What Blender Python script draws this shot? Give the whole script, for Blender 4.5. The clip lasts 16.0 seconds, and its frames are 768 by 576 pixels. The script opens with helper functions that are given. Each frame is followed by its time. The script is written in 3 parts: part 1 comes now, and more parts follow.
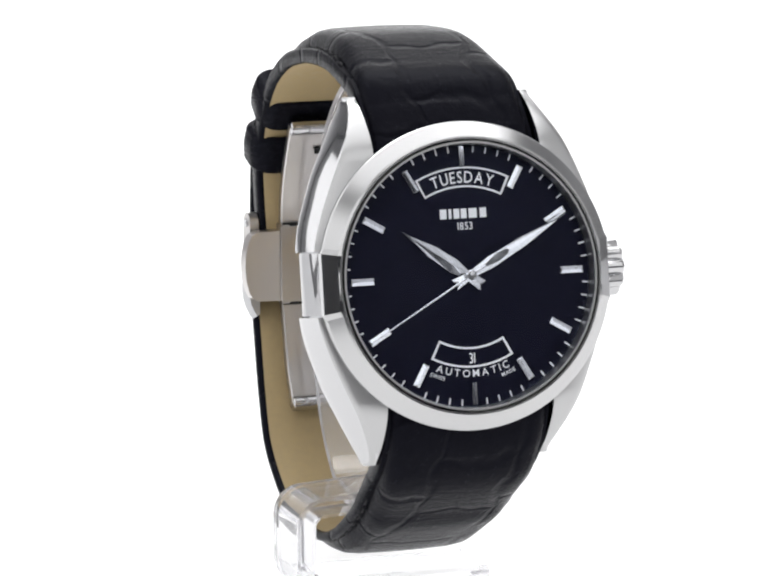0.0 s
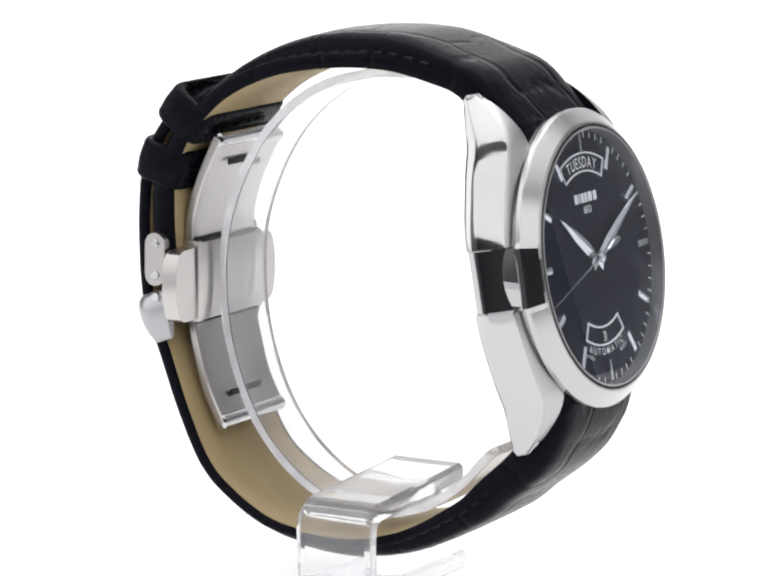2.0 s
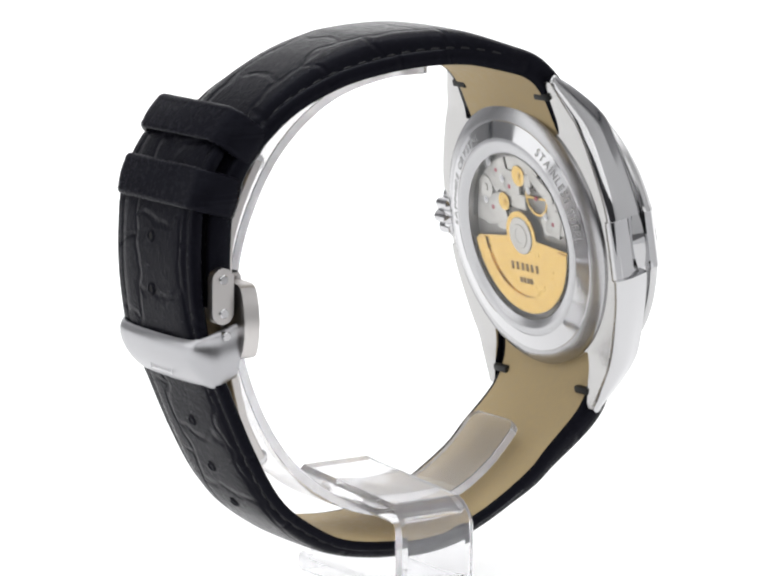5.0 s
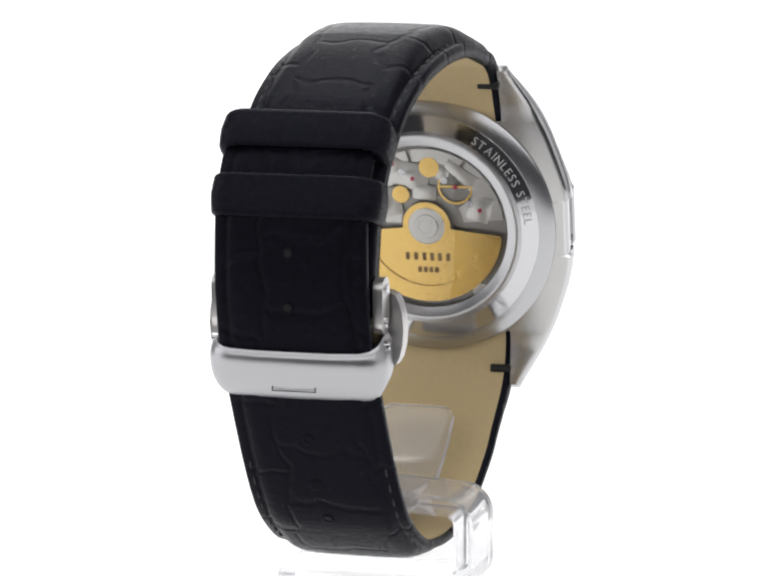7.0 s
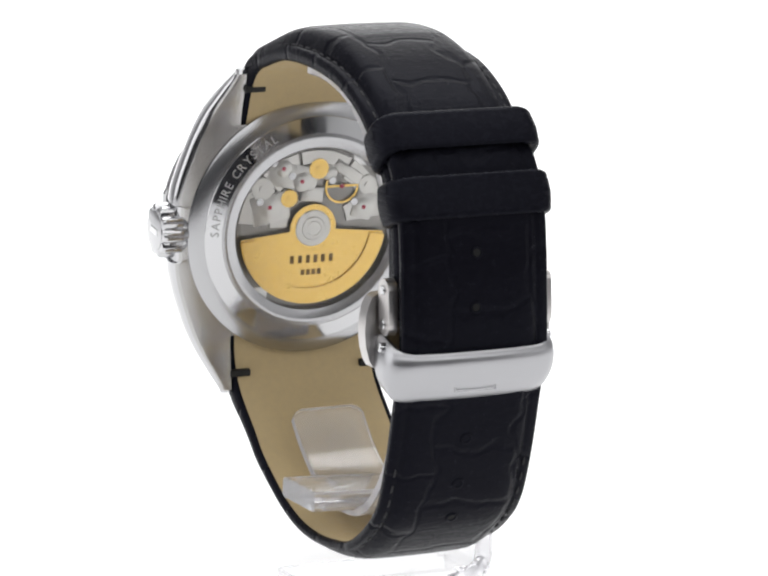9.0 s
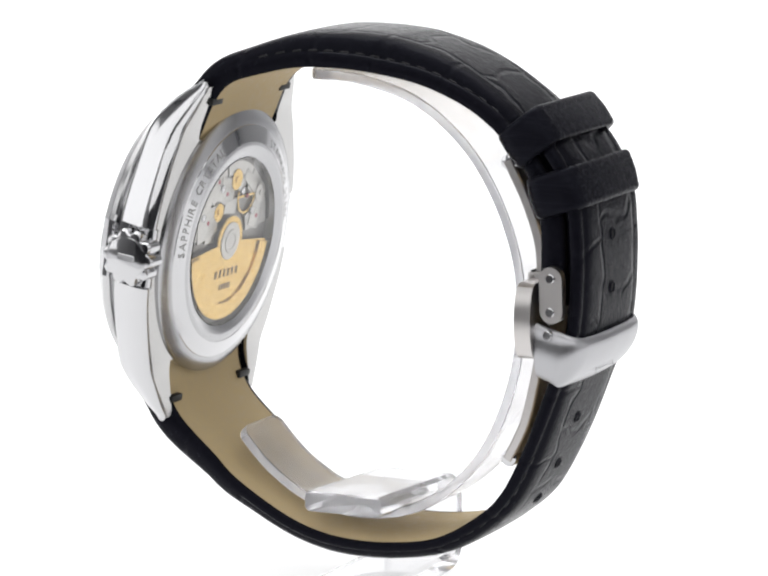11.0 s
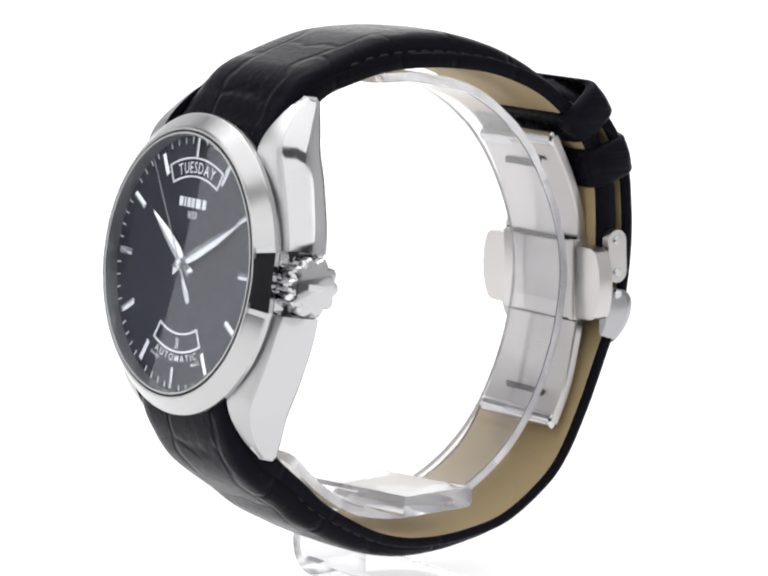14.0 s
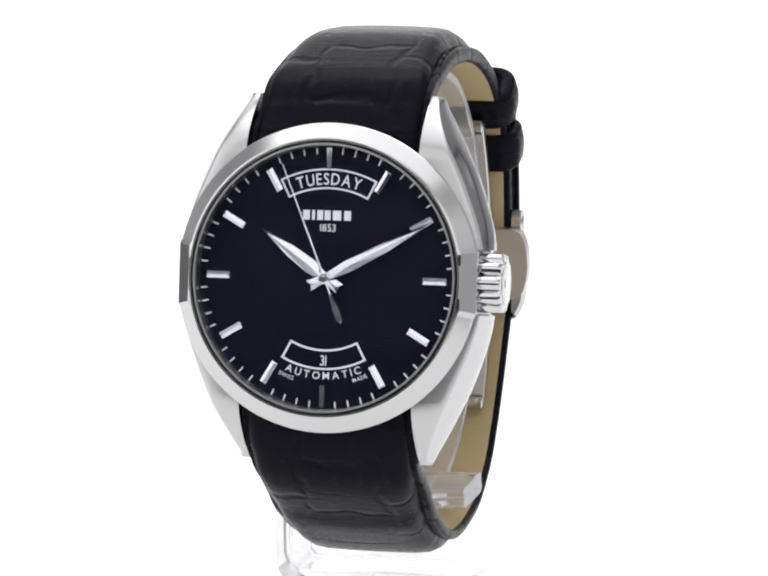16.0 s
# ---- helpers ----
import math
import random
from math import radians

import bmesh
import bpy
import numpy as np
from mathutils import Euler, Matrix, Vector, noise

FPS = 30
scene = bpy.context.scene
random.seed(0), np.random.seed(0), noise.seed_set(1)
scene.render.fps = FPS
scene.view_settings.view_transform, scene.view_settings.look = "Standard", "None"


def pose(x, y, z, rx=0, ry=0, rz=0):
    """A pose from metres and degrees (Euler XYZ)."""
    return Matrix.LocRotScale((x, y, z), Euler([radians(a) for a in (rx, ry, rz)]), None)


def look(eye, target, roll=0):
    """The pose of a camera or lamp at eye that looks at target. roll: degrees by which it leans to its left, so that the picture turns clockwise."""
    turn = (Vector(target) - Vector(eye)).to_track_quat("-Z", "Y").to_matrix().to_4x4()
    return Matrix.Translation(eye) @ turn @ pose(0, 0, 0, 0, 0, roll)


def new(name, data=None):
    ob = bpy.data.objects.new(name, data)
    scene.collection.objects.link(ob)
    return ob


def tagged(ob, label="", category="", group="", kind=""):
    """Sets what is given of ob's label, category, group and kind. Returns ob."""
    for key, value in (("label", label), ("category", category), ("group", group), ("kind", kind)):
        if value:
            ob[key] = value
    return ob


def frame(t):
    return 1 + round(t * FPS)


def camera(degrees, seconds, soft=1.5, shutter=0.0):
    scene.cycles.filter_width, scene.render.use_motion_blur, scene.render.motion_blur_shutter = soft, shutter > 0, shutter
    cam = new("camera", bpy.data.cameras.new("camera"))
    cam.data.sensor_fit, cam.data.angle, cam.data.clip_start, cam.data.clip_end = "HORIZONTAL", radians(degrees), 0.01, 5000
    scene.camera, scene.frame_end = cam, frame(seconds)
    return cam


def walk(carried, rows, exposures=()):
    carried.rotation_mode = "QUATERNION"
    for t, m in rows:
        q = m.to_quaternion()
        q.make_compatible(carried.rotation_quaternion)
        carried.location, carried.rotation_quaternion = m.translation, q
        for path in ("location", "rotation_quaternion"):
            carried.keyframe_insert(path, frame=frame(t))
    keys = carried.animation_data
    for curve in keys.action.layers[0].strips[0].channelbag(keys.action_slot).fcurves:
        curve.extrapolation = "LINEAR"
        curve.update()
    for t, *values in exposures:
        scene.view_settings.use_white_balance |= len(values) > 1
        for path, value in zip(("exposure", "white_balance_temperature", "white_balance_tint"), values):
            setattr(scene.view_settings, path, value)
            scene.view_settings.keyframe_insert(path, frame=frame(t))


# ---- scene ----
# ---- camera: it stands still, the stand turns ----
cam = camera(11.851, 16.0, soft=2.3)
EYE = (0.0, -0.4815, 0.1230)
_p, _y = radians(9.505), radians(0.029)
AIM = (EYE[0] + math.sin(_y) * math.cos(_p), EYE[1] + math.cos(_y) * math.cos(_p), EYE[2] - math.sin(_p))
walk(cam, [(0.0, look(EYE, AIM, -0.3)), (16.0, look(EYE, AIM, -0.3))], exposures=[(0.0, 0.0), (16.0, 0.0)])

# ---- light: a white product-photo set with softboxes ----
world = bpy.data.worlds.new("studio")
scene.world = world
world.use_nodes = True
world.node_tree.nodes["Background"].inputs[0].default_value = (0.9, 0.93, 1.0, 1)
world.node_tree.nodes["Background"].inputs[1].default_value = 0.1


def softbox(name, eye, target, sx, sy, watts, tint=(1, 1, 1)):
    data = bpy.data.lights.new(name, "AREA")
    data.shape, data.size, data.size_y, data.energy, data.color = "RECTANGLE", sx, sy, watts, tint
    ob = new(name, data)
    ob.matrix_world = look(eye, target)
    return ob


softbox("top_softbox", (0, 0.15, 1.05), (0, 0.15, 0), 1.5, 1.4, 9)
softbox("front_softbox", (0, -1.05, 0.8), (0, -0.1, 0.45), 3.0, 0.85, 10.5)
softbox("side_softbox", (-0.75, -0.06, 0.5), (0, -0.06, 0.5), 0.62, 0.98, 2.6)
softbox("side_softbox", (0.75, -0.17, 0.5), (0, -0.17, 0.5), 0.95, 0.98, 1.15)
softbox("backdrop_softbox", (0, 0.3, 0.9), (0, 0.9, 0.3), 0.9, 0.4, 5)


# ---- materials ----
def material(name, color, rough=0.5, metal=0.0, **more):
    m = bpy.data.materials.new(name)
    m.use_nodes = True
    b = m.node_tree.nodes["Principled BSDF"]
    b.inputs["Base Color"].default_value = (*color, 1)
    b.inputs["Roughness"].default_value = rough
    b.inputs["Metallic"].default_value = metal
    for key, value in more.items():
        b.inputs[key.replace("_", " ")].default_value = value
    return m


def add(m, kind, links=(), **values):
    """A node of that kind with its inputs set, and its links (input, node, output)."""
    n = m.node_tree.nodes.new(kind)
    for key, value in values.items():
        n.inputs[key].default_value = value
    for inp, src, out in links:
        m.node_tree.links.new(src.outputs[out], n.inputs[inp])
    return n


def bsdf(m):
    return m.node_tree.nodes["Principled BSDF"]


def plug(m, src, out, inp):
    m.node_tree.links.new(src.outputs[out], bsdf(m).inputs[inp])


def ramp(m, src, out, low, high, a, b):
    n = add(m, "ShaderNodeMapRange", [("Value", src, out)])
    for i, v in enumerate((low, high, a, b)):
        n.inputs[i + 1].default_value = v
    return n


def brushed(name, color, rough, stretch, depth=0.02):
    """Satin metal with fine strokes along one way."""
    m = material(name, color, rough, 1.0)
    co = add(m, "ShaderNodeTexCoord")
    mp = add(m, "ShaderNodeMapping", [("Vector", co, "Object")], Scale=stretch)
    fine = add(m, "ShaderNodeTexNoise", [("Vector", mp, "Vector")], Scale=1.0, Detail=4.0, Roughness=0.7)
    wide = add(m, "ShaderNodeTexNoise", [("Vector", co, "Object")], Scale=260.0, Detail=2.0)
    mix = add(m, "ShaderNodeMath", [(0, fine, "Fac"), (1, wide, "Fac")])
    plug(m, ramp(m, mix, "Value", 0.6, 1.4, rough * 0.92, rough * 1.1), "Result", "Roughness")
    bump = add(m, "ShaderNodeBump", [("Height", fine, "Fac")], Strength=depth, Distance=0.0002)
    plug(m, bump, "Normal", "Normal")
    return m


def polished(name, color, rough):
    m = material(name, color, rough, 1.0)
    co = add(m, "ShaderNodeTexCoord")
    n = add(m, "ShaderNodeTexNoise", [("Vector", co, "Object")], Scale=450.0, Detail=5.0)
    plug(m, ramp(m, n, "Fac", 0.3, 0.8, rough * 0.7, rough * 1.6), "Result", "Roughness")
    return m


STEEL = (0.5, 0.5, 0.505)
STEEL_POLISHED = polished("polished_steel", (0.56, 0.56, 0.57), 0.09)
STEEL_SATIN = brushed("satin_steel", STEEL, 0.35, (300, 300, 9000), 0.004)
STEEL_RING = brushed("circular_satin_steel", (0.54, 0.54, 0.545), 0.22, (250, 250, 250), 0.0)
STEEL_BACK = brushed("case_back_steel", (0.46, 0.46, 0.47), 0.24, (250, 250, 250), 0.0)
STEEL_CLASP = brushed("clasp_steel", (0.56, 0.54, 0.53), 0.3, (400, 9000, 400), 0.0)
# darker, duller copy of the case steel: a dim reflection put into colour
STEEL_UNDER = brushed("dimmed_underside_steel", (0.48, 0.475, 0.47), 0.2, (250, 250, 250), 0.0)
# near-black that stands for the shade in slots and gaps
SLOT_SHADE = material("slot_and_gap_shade", (0.02, 0.02, 0.02), 0.5, 0.6)
CHROME = polished("chrome_marker", (0.76, 0.76, 0.77), 0.16)
STEEL_FLAT = polished("mirror_polished_steel", (0.5, 0.5, 0.51), 0.03)
GOLD = brushed("gilt_rotor", (0.62, 0.42, 0.13), 0.26, (2500, 300, 2500), 0.006)
PLATE = brushed("nickel_bridge", (0.46, 0.45, 0.43), 0.3, (2500, 300, 300))
# below the bridges' tone: shade of the gaps put into the plate
PLATE_DARK = brushed("gap_shaded_base_plate", (0.24, 0.23, 0.22), 0.4, (250, 250, 250))
RUBY = material("ruby", (0.33, 0.03, 0.06), 0.15)
PRINT = material("white_print", (0.82, 0.82, 0.82), 0.5)
ENGRAVED = material("dark_engraved_print", (0.16, 0.09, 0.03), 0.5, 0.5)
LINING_PRINT_HOLE = material("faded_print_and_hole_shade", (0.24, 0.185, 0.095), 0.8)
ENGRAVED_STEEL = material("engraved_steel", (0.46, 0.46, 0.46), 0.5, 0.9)
COVER_STEEL = brushed("cover_steel", (0.42, 0.42, 0.435), 0.3, (9000, 400, 400), 0.006)
HOLE_SHADE = material("hole_shade", (0.002, 0.002, 0.002), 0.9)
STITCH = material("black_thread", (0.012, 0.012, 0.014), 0.8)

DIAL = material("black_lacquer", (0.006, 0.006, 0.013), 0.17, 0.0, Specular_IOR_Level=0.25, Specular_Tint=(0.76, 0.83, 1.0, 1))
_co = add(DIAL, "ShaderNodeTexCoord")
_n = add(DIAL, "ShaderNodeTexNoise", [("Vector", _co, "Object")], Scale=120.0, Detail=2.0)
plug(DIAL, ramp(DIAL, _n, "Fac", 0.3, 0.7, 0.15, 0.19), "Result", "Roughness")


def leather(name, dark, light, rough, scales, depth):
    """Embossed leather: large scales in rows along the strap, fine pores over them."""
    m = material(name, dark, rough)
    co = add(m, "ShaderNodeUVMap")
    warp = add(m, "ShaderNodeTexNoise", [("Vector", co, "UV")], Scale=0.12, Detail=2.0)
    off = add(m, "ShaderNodeVectorMath", [(0, warp, "Color")])
    off.operation = "MULTIPLY_ADD"
    off.inputs[1].default_value = (7.0, 8.0, 0)
    m.node_tree.links.new(co.outputs["UV"], off.inputs[2])
    brick = add(m, "ShaderNodeTexBrick", [("Vector", off, "Vector")], Scale=1.0)
    for key, value in (("Mortar Size", 0.8), ("Mortar Smooth", 1.0), ("Brick Width", 9.4), ("Row Height", 11.5)):
        brick.inputs[key].default_value = value
    brick.offset = 0.37
    along = add(m, "ShaderNodeMapping", [("Vector", co, "UV")], Scale=(1.5, 0.2, 1.0))
    crease = add(m, "ShaderNodeTexNoise", [("Vector", along, "Vector")], Scale=1.0, Detail=5.0, Roughness=0.6, Distortion=0.6)
    pores = add(m, "ShaderNodeTexVoronoi", [("Vector", co, "UV")], Scale=3.2)
    noise_ = add(m, "ShaderNodeTexNoise", [("Vector", co, "UV")], Scale=0.9, Detail=6.0, Roughness=0.65)
    h1 = add(m, "ShaderNodeMath", [(0, brick, "Fac")])
    h1.operation, h1.inputs[1].default_value = "MULTIPLY", -scales
    h2 = add(m, "ShaderNodeMath", [(0, noise_, "Fac"), (2, h1, "Value")])
    h2.operation, h2.inputs[1].default_value = "MULTIPLY_ADD", 0.35
    h3 = add(m, "ShaderNodeMath", [(0, pores, "Distance"), (2, h2, "Value")])
    h3.operation, h3.inputs[1].default_value = "MULTIPLY_ADD", 0.08
    h4 = add(m, "ShaderNodeMath", [(0, crease, "Fac"), (2, h3, "Value")])
    h4.operation, h4.inputs[1].default_value = "MULTIPLY_ADD", 0.3 * bool(scales)
    bump = add(m, "ShaderNodeBump", [("Height", h4, "Value")], Strength=depth, Distance=0.00035)
    plug(m, bump, "Normal", "Normal")
    mix = add(m, "ShaderNodeMix", [("Factor", noise_, "Fac")])
    mix.data_type = "RGBA"
    mix.inputs["A"].default_value, mix.inputs["B"].default_value = (*dark, 1), (*light, 1)
    plug(m, mix, "Result", "Base Color")
    plug(m, ramp(m, noise_, "Fac", 0.3, 0.75, rough * 0.6, rough * 1.35), "Result", "Roughness")
    return m


LEATHER = leather("black_crocodile_leather", (0.0040, 0.0040, 0.0064), (0.0080, 0.0080, 0.0115), 0.24, 0.55, 0.6)
KEEPER_LEATHER = leather("black_keeper_leather", (0.0055, 0.0055, 0.0084), (0.0100, 0.0100, 0.0140), 0.28, 0.1, 0.25)
for _m in (LEATHER, KEEPER_LEATHER):
    bsdf(_m).inputs["Specular IOR Level"].default_value = 0.04
    bsdf(_m).inputs["Specular Tint"].default_value = (0.72, 0.77, 1.0, 1)
LINING = leather("tan_lining_leather", (0.35, 0.265, 0.135), (0.48, 0.37, 0.2), 0.75, 0.0, 0.3)


def clear(name, ior, tint=(1, 1, 1), rough=0.0):
    m = bpy.data.materials.new(name)
    m.use_nodes = True
    nt = m.node_tree
    nt.nodes.remove(nt.nodes["Principled BSDF"])
    g = nt.nodes.new("ShaderNodeBsdfGlass")
    g.inputs["IOR"].default_value, g.inputs["Roughness"].default_value = ior, rough
    g.inputs["Color"].default_value = (*tint, 1)
    nt.links.new(g.outputs[0], nt.nodes["Material Output"].inputs[0])
    return m


ACRYLIC = clear("clear_acrylic", 1.45, (0.99, 0.99, 0.995), 0.04)


def haze(m, share):
    """Brightness put into clear plastic as a white haze over its dark refractions."""
    nt = m.node_tree
    g = next(n for n in nt.nodes if n.type == "BSDF_GLASS")
    t, d, a, x = (nt.nodes.new(k) for k in ("ShaderNodeBsdfTranslucent", "ShaderNodeBsdfDiffuse", "ShaderNodeMixShader", "ShaderNodeMixShader"))
    t.inputs[0].default_value = d.inputs[0].default_value = (0.9, 0.9, 0.94, 1)
    a.inputs[0].default_value = 0.5
    co, n = nt.nodes.new("ShaderNodeTexCoord"), nt.nodes.new("ShaderNodeTexNoise")
    n.inputs["Scale"].default_value, n.inputs["Detail"].default_value = 300.0, 4.0
    mr = nt.nodes.new("ShaderNodeMapRange")
    mr.inputs[1].default_value, mr.inputs[2].default_value, mr.inputs[3].default_value, mr.inputs[4].default_value = 0.3, 0.75, share * 0.85, share * 1.15
    nt.links.new(co.outputs["Object"], n.inputs["Vector"])
    nt.links.new(n.outputs["Fac"], mr.inputs["Value"])
    nt.links.new(t.outputs[0], a.inputs[1])
    nt.links.new(d.outputs[0], a.inputs[2])
    nt.links.new(mr.outputs[0], x.inputs[0])
    nt.links.new(g.outputs[0], x.inputs[1])
    nt.links.new(a.outputs[0], x.inputs[2])
    nt.links.new(x.outputs[0], nt.nodes["Material Output"].inputs[0])


haze(ACRYLIC, 0.12)
CUFF_ACRYLIC = clear("hazed_cuff_acrylic", 1.42, (0.99, 0.99, 0.995), 0.04)
haze(CUFF_ACRYLIC, 0.15)
# frosted cut edges; their haze also stands for light gathered there
FROSTED = clear("frosted_acrylic_edge", 1.3, (0.99, 0.99, 0.995), 0.25)
haze(FROSTED, 0.4)
SAPPHIRE = clear("coated_sapphire_crystal", 1.3, (0.97, 0.98, 1.0))


BACK_SAPPHIRE = clear("coated_back_crystal", 1.25)


def paper(name, color, rough):
    m = material(name, color, rough)
    co = add(m, "ShaderNodeTexCoord")
    n = add(m, "ShaderNodeTexNoise", [("Vector", co, "Object")], Scale=60.0, Detail=6.0)
    bump = add(m, "ShaderNodeBump", [("Height", n, "Fac")], Strength=0.03, Distance=0.001)
    plug(m, bump, "Normal", "Normal")
    return m


PAPER = paper("glowing_white_sweep", (0.42, 0.42, 0.424), 0.6)
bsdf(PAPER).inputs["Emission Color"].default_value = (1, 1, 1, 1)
bsdf(PAPER).inputs["Emission Strength"].default_value = 0.82  # glow added so the sweep renders white and shadowless
WHITE_TABLE = paper("white_matt_paint", (0.72, 0.72, 0.73), 0.7)
GREY_WALL = paper("grey_studio_wall", (0.5, 0.5, 0.51), 0.8)
DARK_WALL = paper("dark_studio_wall", (0.11, 0.11, 0.12), 0.8)
FLOOR_DARK = paper("dark_studio_floor", (0.015, 0.015, 0.016), 0.7)

# ---- geometry helpers: millimetres in, metres out ----
MM = 0.001
BASE = {}


def mesh_from(name, verts, faces, mat, uvs=None, origin=(0, 0, 0), sharp=32):
    me = bpy.data.meshes.new(name)
    o = Vector(origin)
    me.from_pydata([(Vector(v) - o) * MM for v in verts], [], faces)
    me.update()
    if uvs:
        layer = me.uv_layers.new(name="UVMap")
        for loop in me.loops:
            layer.data[loop.index].uv = uvs[loop.vertex_index]
    bm = bmesh.new()
    bm.from_mesh(me)
    bmesh.ops.recalc_face_normals(bm, faces=bm.faces)
    bm.to_mesh(me)
    bm.free()
    me.polygons.foreach_set("use_smooth", [True] * len(me.polygons))
    me.set_sharp_from_angle(angle=radians(sharp))
    me.materials.append(mat)
    return me


def second_material(ob, mat, test):
    """Gives the faces whose normal passes the test another material."""
    ob.data.materials.append(mat)
    for p in ob.data.polygons:
        if test(p.normal, p.center):
            p.material_index = 1


def thing(name, z, label, category):
    ob = new(name)
    ob.location = (0, 0, z * MM)
    BASE[ob.name] = (0, 0, z)
    return tagged(ob, label, category)


def part(name, geo, mat, parent, label="", sharp=32):
    """Links a (verts, faces[, uvs]) geometry as one mesh under a thing or a part."""
    top = parent
    while top.parent:
        top = top.parent
    uvs = geo[2] if len(geo) > 2 else None
    ob = new(name, mesh_from(name, geo[0], geo[1], mat, uvs, BASE[top.name], sharp))
    ob.parent = parent
    return tagged(ob, label) if label else ob


def merge(*geos):
    vs, fs = [], []
    for g in geos:
        k = len(vs)
        vs += list(g[0])
        fs += [tuple(i + k for i in f) for f in g[1]]
    return vs, fs


def moved(geo, fn):
    return ([fn(*v) for v in geo[0]], *geo[1:])


def loft(rings, caps=True, loop=True, ring_loop=False):
    n, vs, fs = len(rings[0]), [v for r in rings for v in r], []
    last = len(rings) if ring_loop else len(rings) - 1
    for i in range(last):
        a, b = i * n, ((i + 1) % len(rings)) * n
        for j in range(n if loop else n - 1):
            k = (j + 1) % n
            fs.append((a + j, a + k, b + k, b + j))
    if caps and not ring_loop:
        fs += [tuple(range(n))[::-1], tuple(range((len(rings) - 1) * n, len(rings) * n))]
    return vs, fs


def revolve(profile, seg=96, closed=False):
    """Profile of (radius, height) turned about the third axis."""
    rings = [[(r * math.sin(2 * math.pi * i / seg), r * math.cos(2 * math.pi * i / seg), n) for i in range(seg)] for r, n in profile]
    return loft(rings, caps=not closed, ring_loop=closed)


def block(sx, sy, sz, bevel=0.1, seg=2, at=(0, 0, 0), turn=None):
    """A box with rounded edges about its centre."""
    bm = bmesh.new()
    bmesh.ops.create_cube(bm, size=1)
    for v in bm.verts:
        v.co = Vector((v.co.x * sx, v.co.y * sy, v.co.z * sz))
    if bevel:
        bmesh.ops.bevel(bm, geom=bm.edges[:], offset=bevel, segments=seg, affect="EDGES", profile=0.6)
    bm.verts.index_update()
    out = [(turn @ v.co if turn else v.co) + Vector(at) for v in bm.verts], [tuple(v.index for v in f.verts) for f in bm.faces]
    bm.free()
    return out


def prism(outline, n0, n1, bevel=0.0):
    """An outline in the first two axes, raised from n0 to n1, its upper edge chamfered."""
    c = Vector((sum(p[0] for p in outline) / len(outline), sum(p[1] for p in outline) / len(outline)))
    rings = [[(p[0], p[1], n0) for p in outline], [(p[0], p[1], n1 - bevel) for p in outline]]
    if bevel:
        inner = []
        for p in outline:
            d = Vector((p[0], p[1])) - c
            d = d * (1 - bevel / max(d.length, bevel * 1.5))
            inner.append((c.x + d.x, c.y + d.y, n1))
        rings.append(inner)
    return loft(rings)


def spline(points, per=10):
    """A smooth line through the points."""
    pts = [Vector(p) for p in points]
    out = []
    for i in range(len(pts) - 1):
        a, b, c, d = pts[max(i - 1, 0)], pts[i], pts[i + 1], pts[min(i + 2, len(pts) - 1)]
        for k in range(per):
            t = k / per
            out.append(0.5 * (2 * b + (c - a) * t + (2 * a - 5 * b + 4 * c - d) * t * t + (3 * b - a - 3 * c + d) * t ** 3))
    return out + [pts[-1]]


def lerp_table(table, s):
    return float(np.interp(s, [a for a, _ in table], [b for _, b in table]))


def smooth_table(table, s, reach=1.6):
    return sum(lerp_table(table, abs(s + reach * k / 4)) for k in range(-4, 5)) / 9


# the watch head's own axes: U to the crown, V to twelve o'clock, N out of the dial
TILT = radians(9.1)
HEAD = Vector((-0.4, 30.75, 48.7))


def head(u, v, n):
    return (HEAD.x - u, HEAD.y - v * math.sin(TILT) + n * math.cos(TILT), HEAD.z + v * math.cos(TILT) + n * math.sin(TILT))


def clock(deg, r):
    return r * math.sin(radians(deg)), r * math.cos(radians(deg))


_letters = {}


def letter(ch):
    """Verts, faces and width of a glyph one unit high."""
    if ch not in _letters:
        cu = bpy.data.curves.new("glyph", "FONT")
        cu.body, cu.size, cu.resolution_u, cu.offset = ch, 1.37, 3, 0.01
        ob = bpy.data.objects.new("glyph", cu)
        me = ob.to_mesh()
        vs, fs = [tuple(v.co) for v in me.vertices], [tuple(p.vertices) for p in me.polygons]
        ob.to_mesh_clear()
        bpy.data.objects.remove(ob)
        bpy.data.curves.remove(cu)
        xs = [v[0] for v in vs] or [0, 0.4]
        _letters[ch] = [(v[0] - min(xs), v[1], 0) for v in vs], fs, max(xs) - min(xs)
    return _letters[ch]


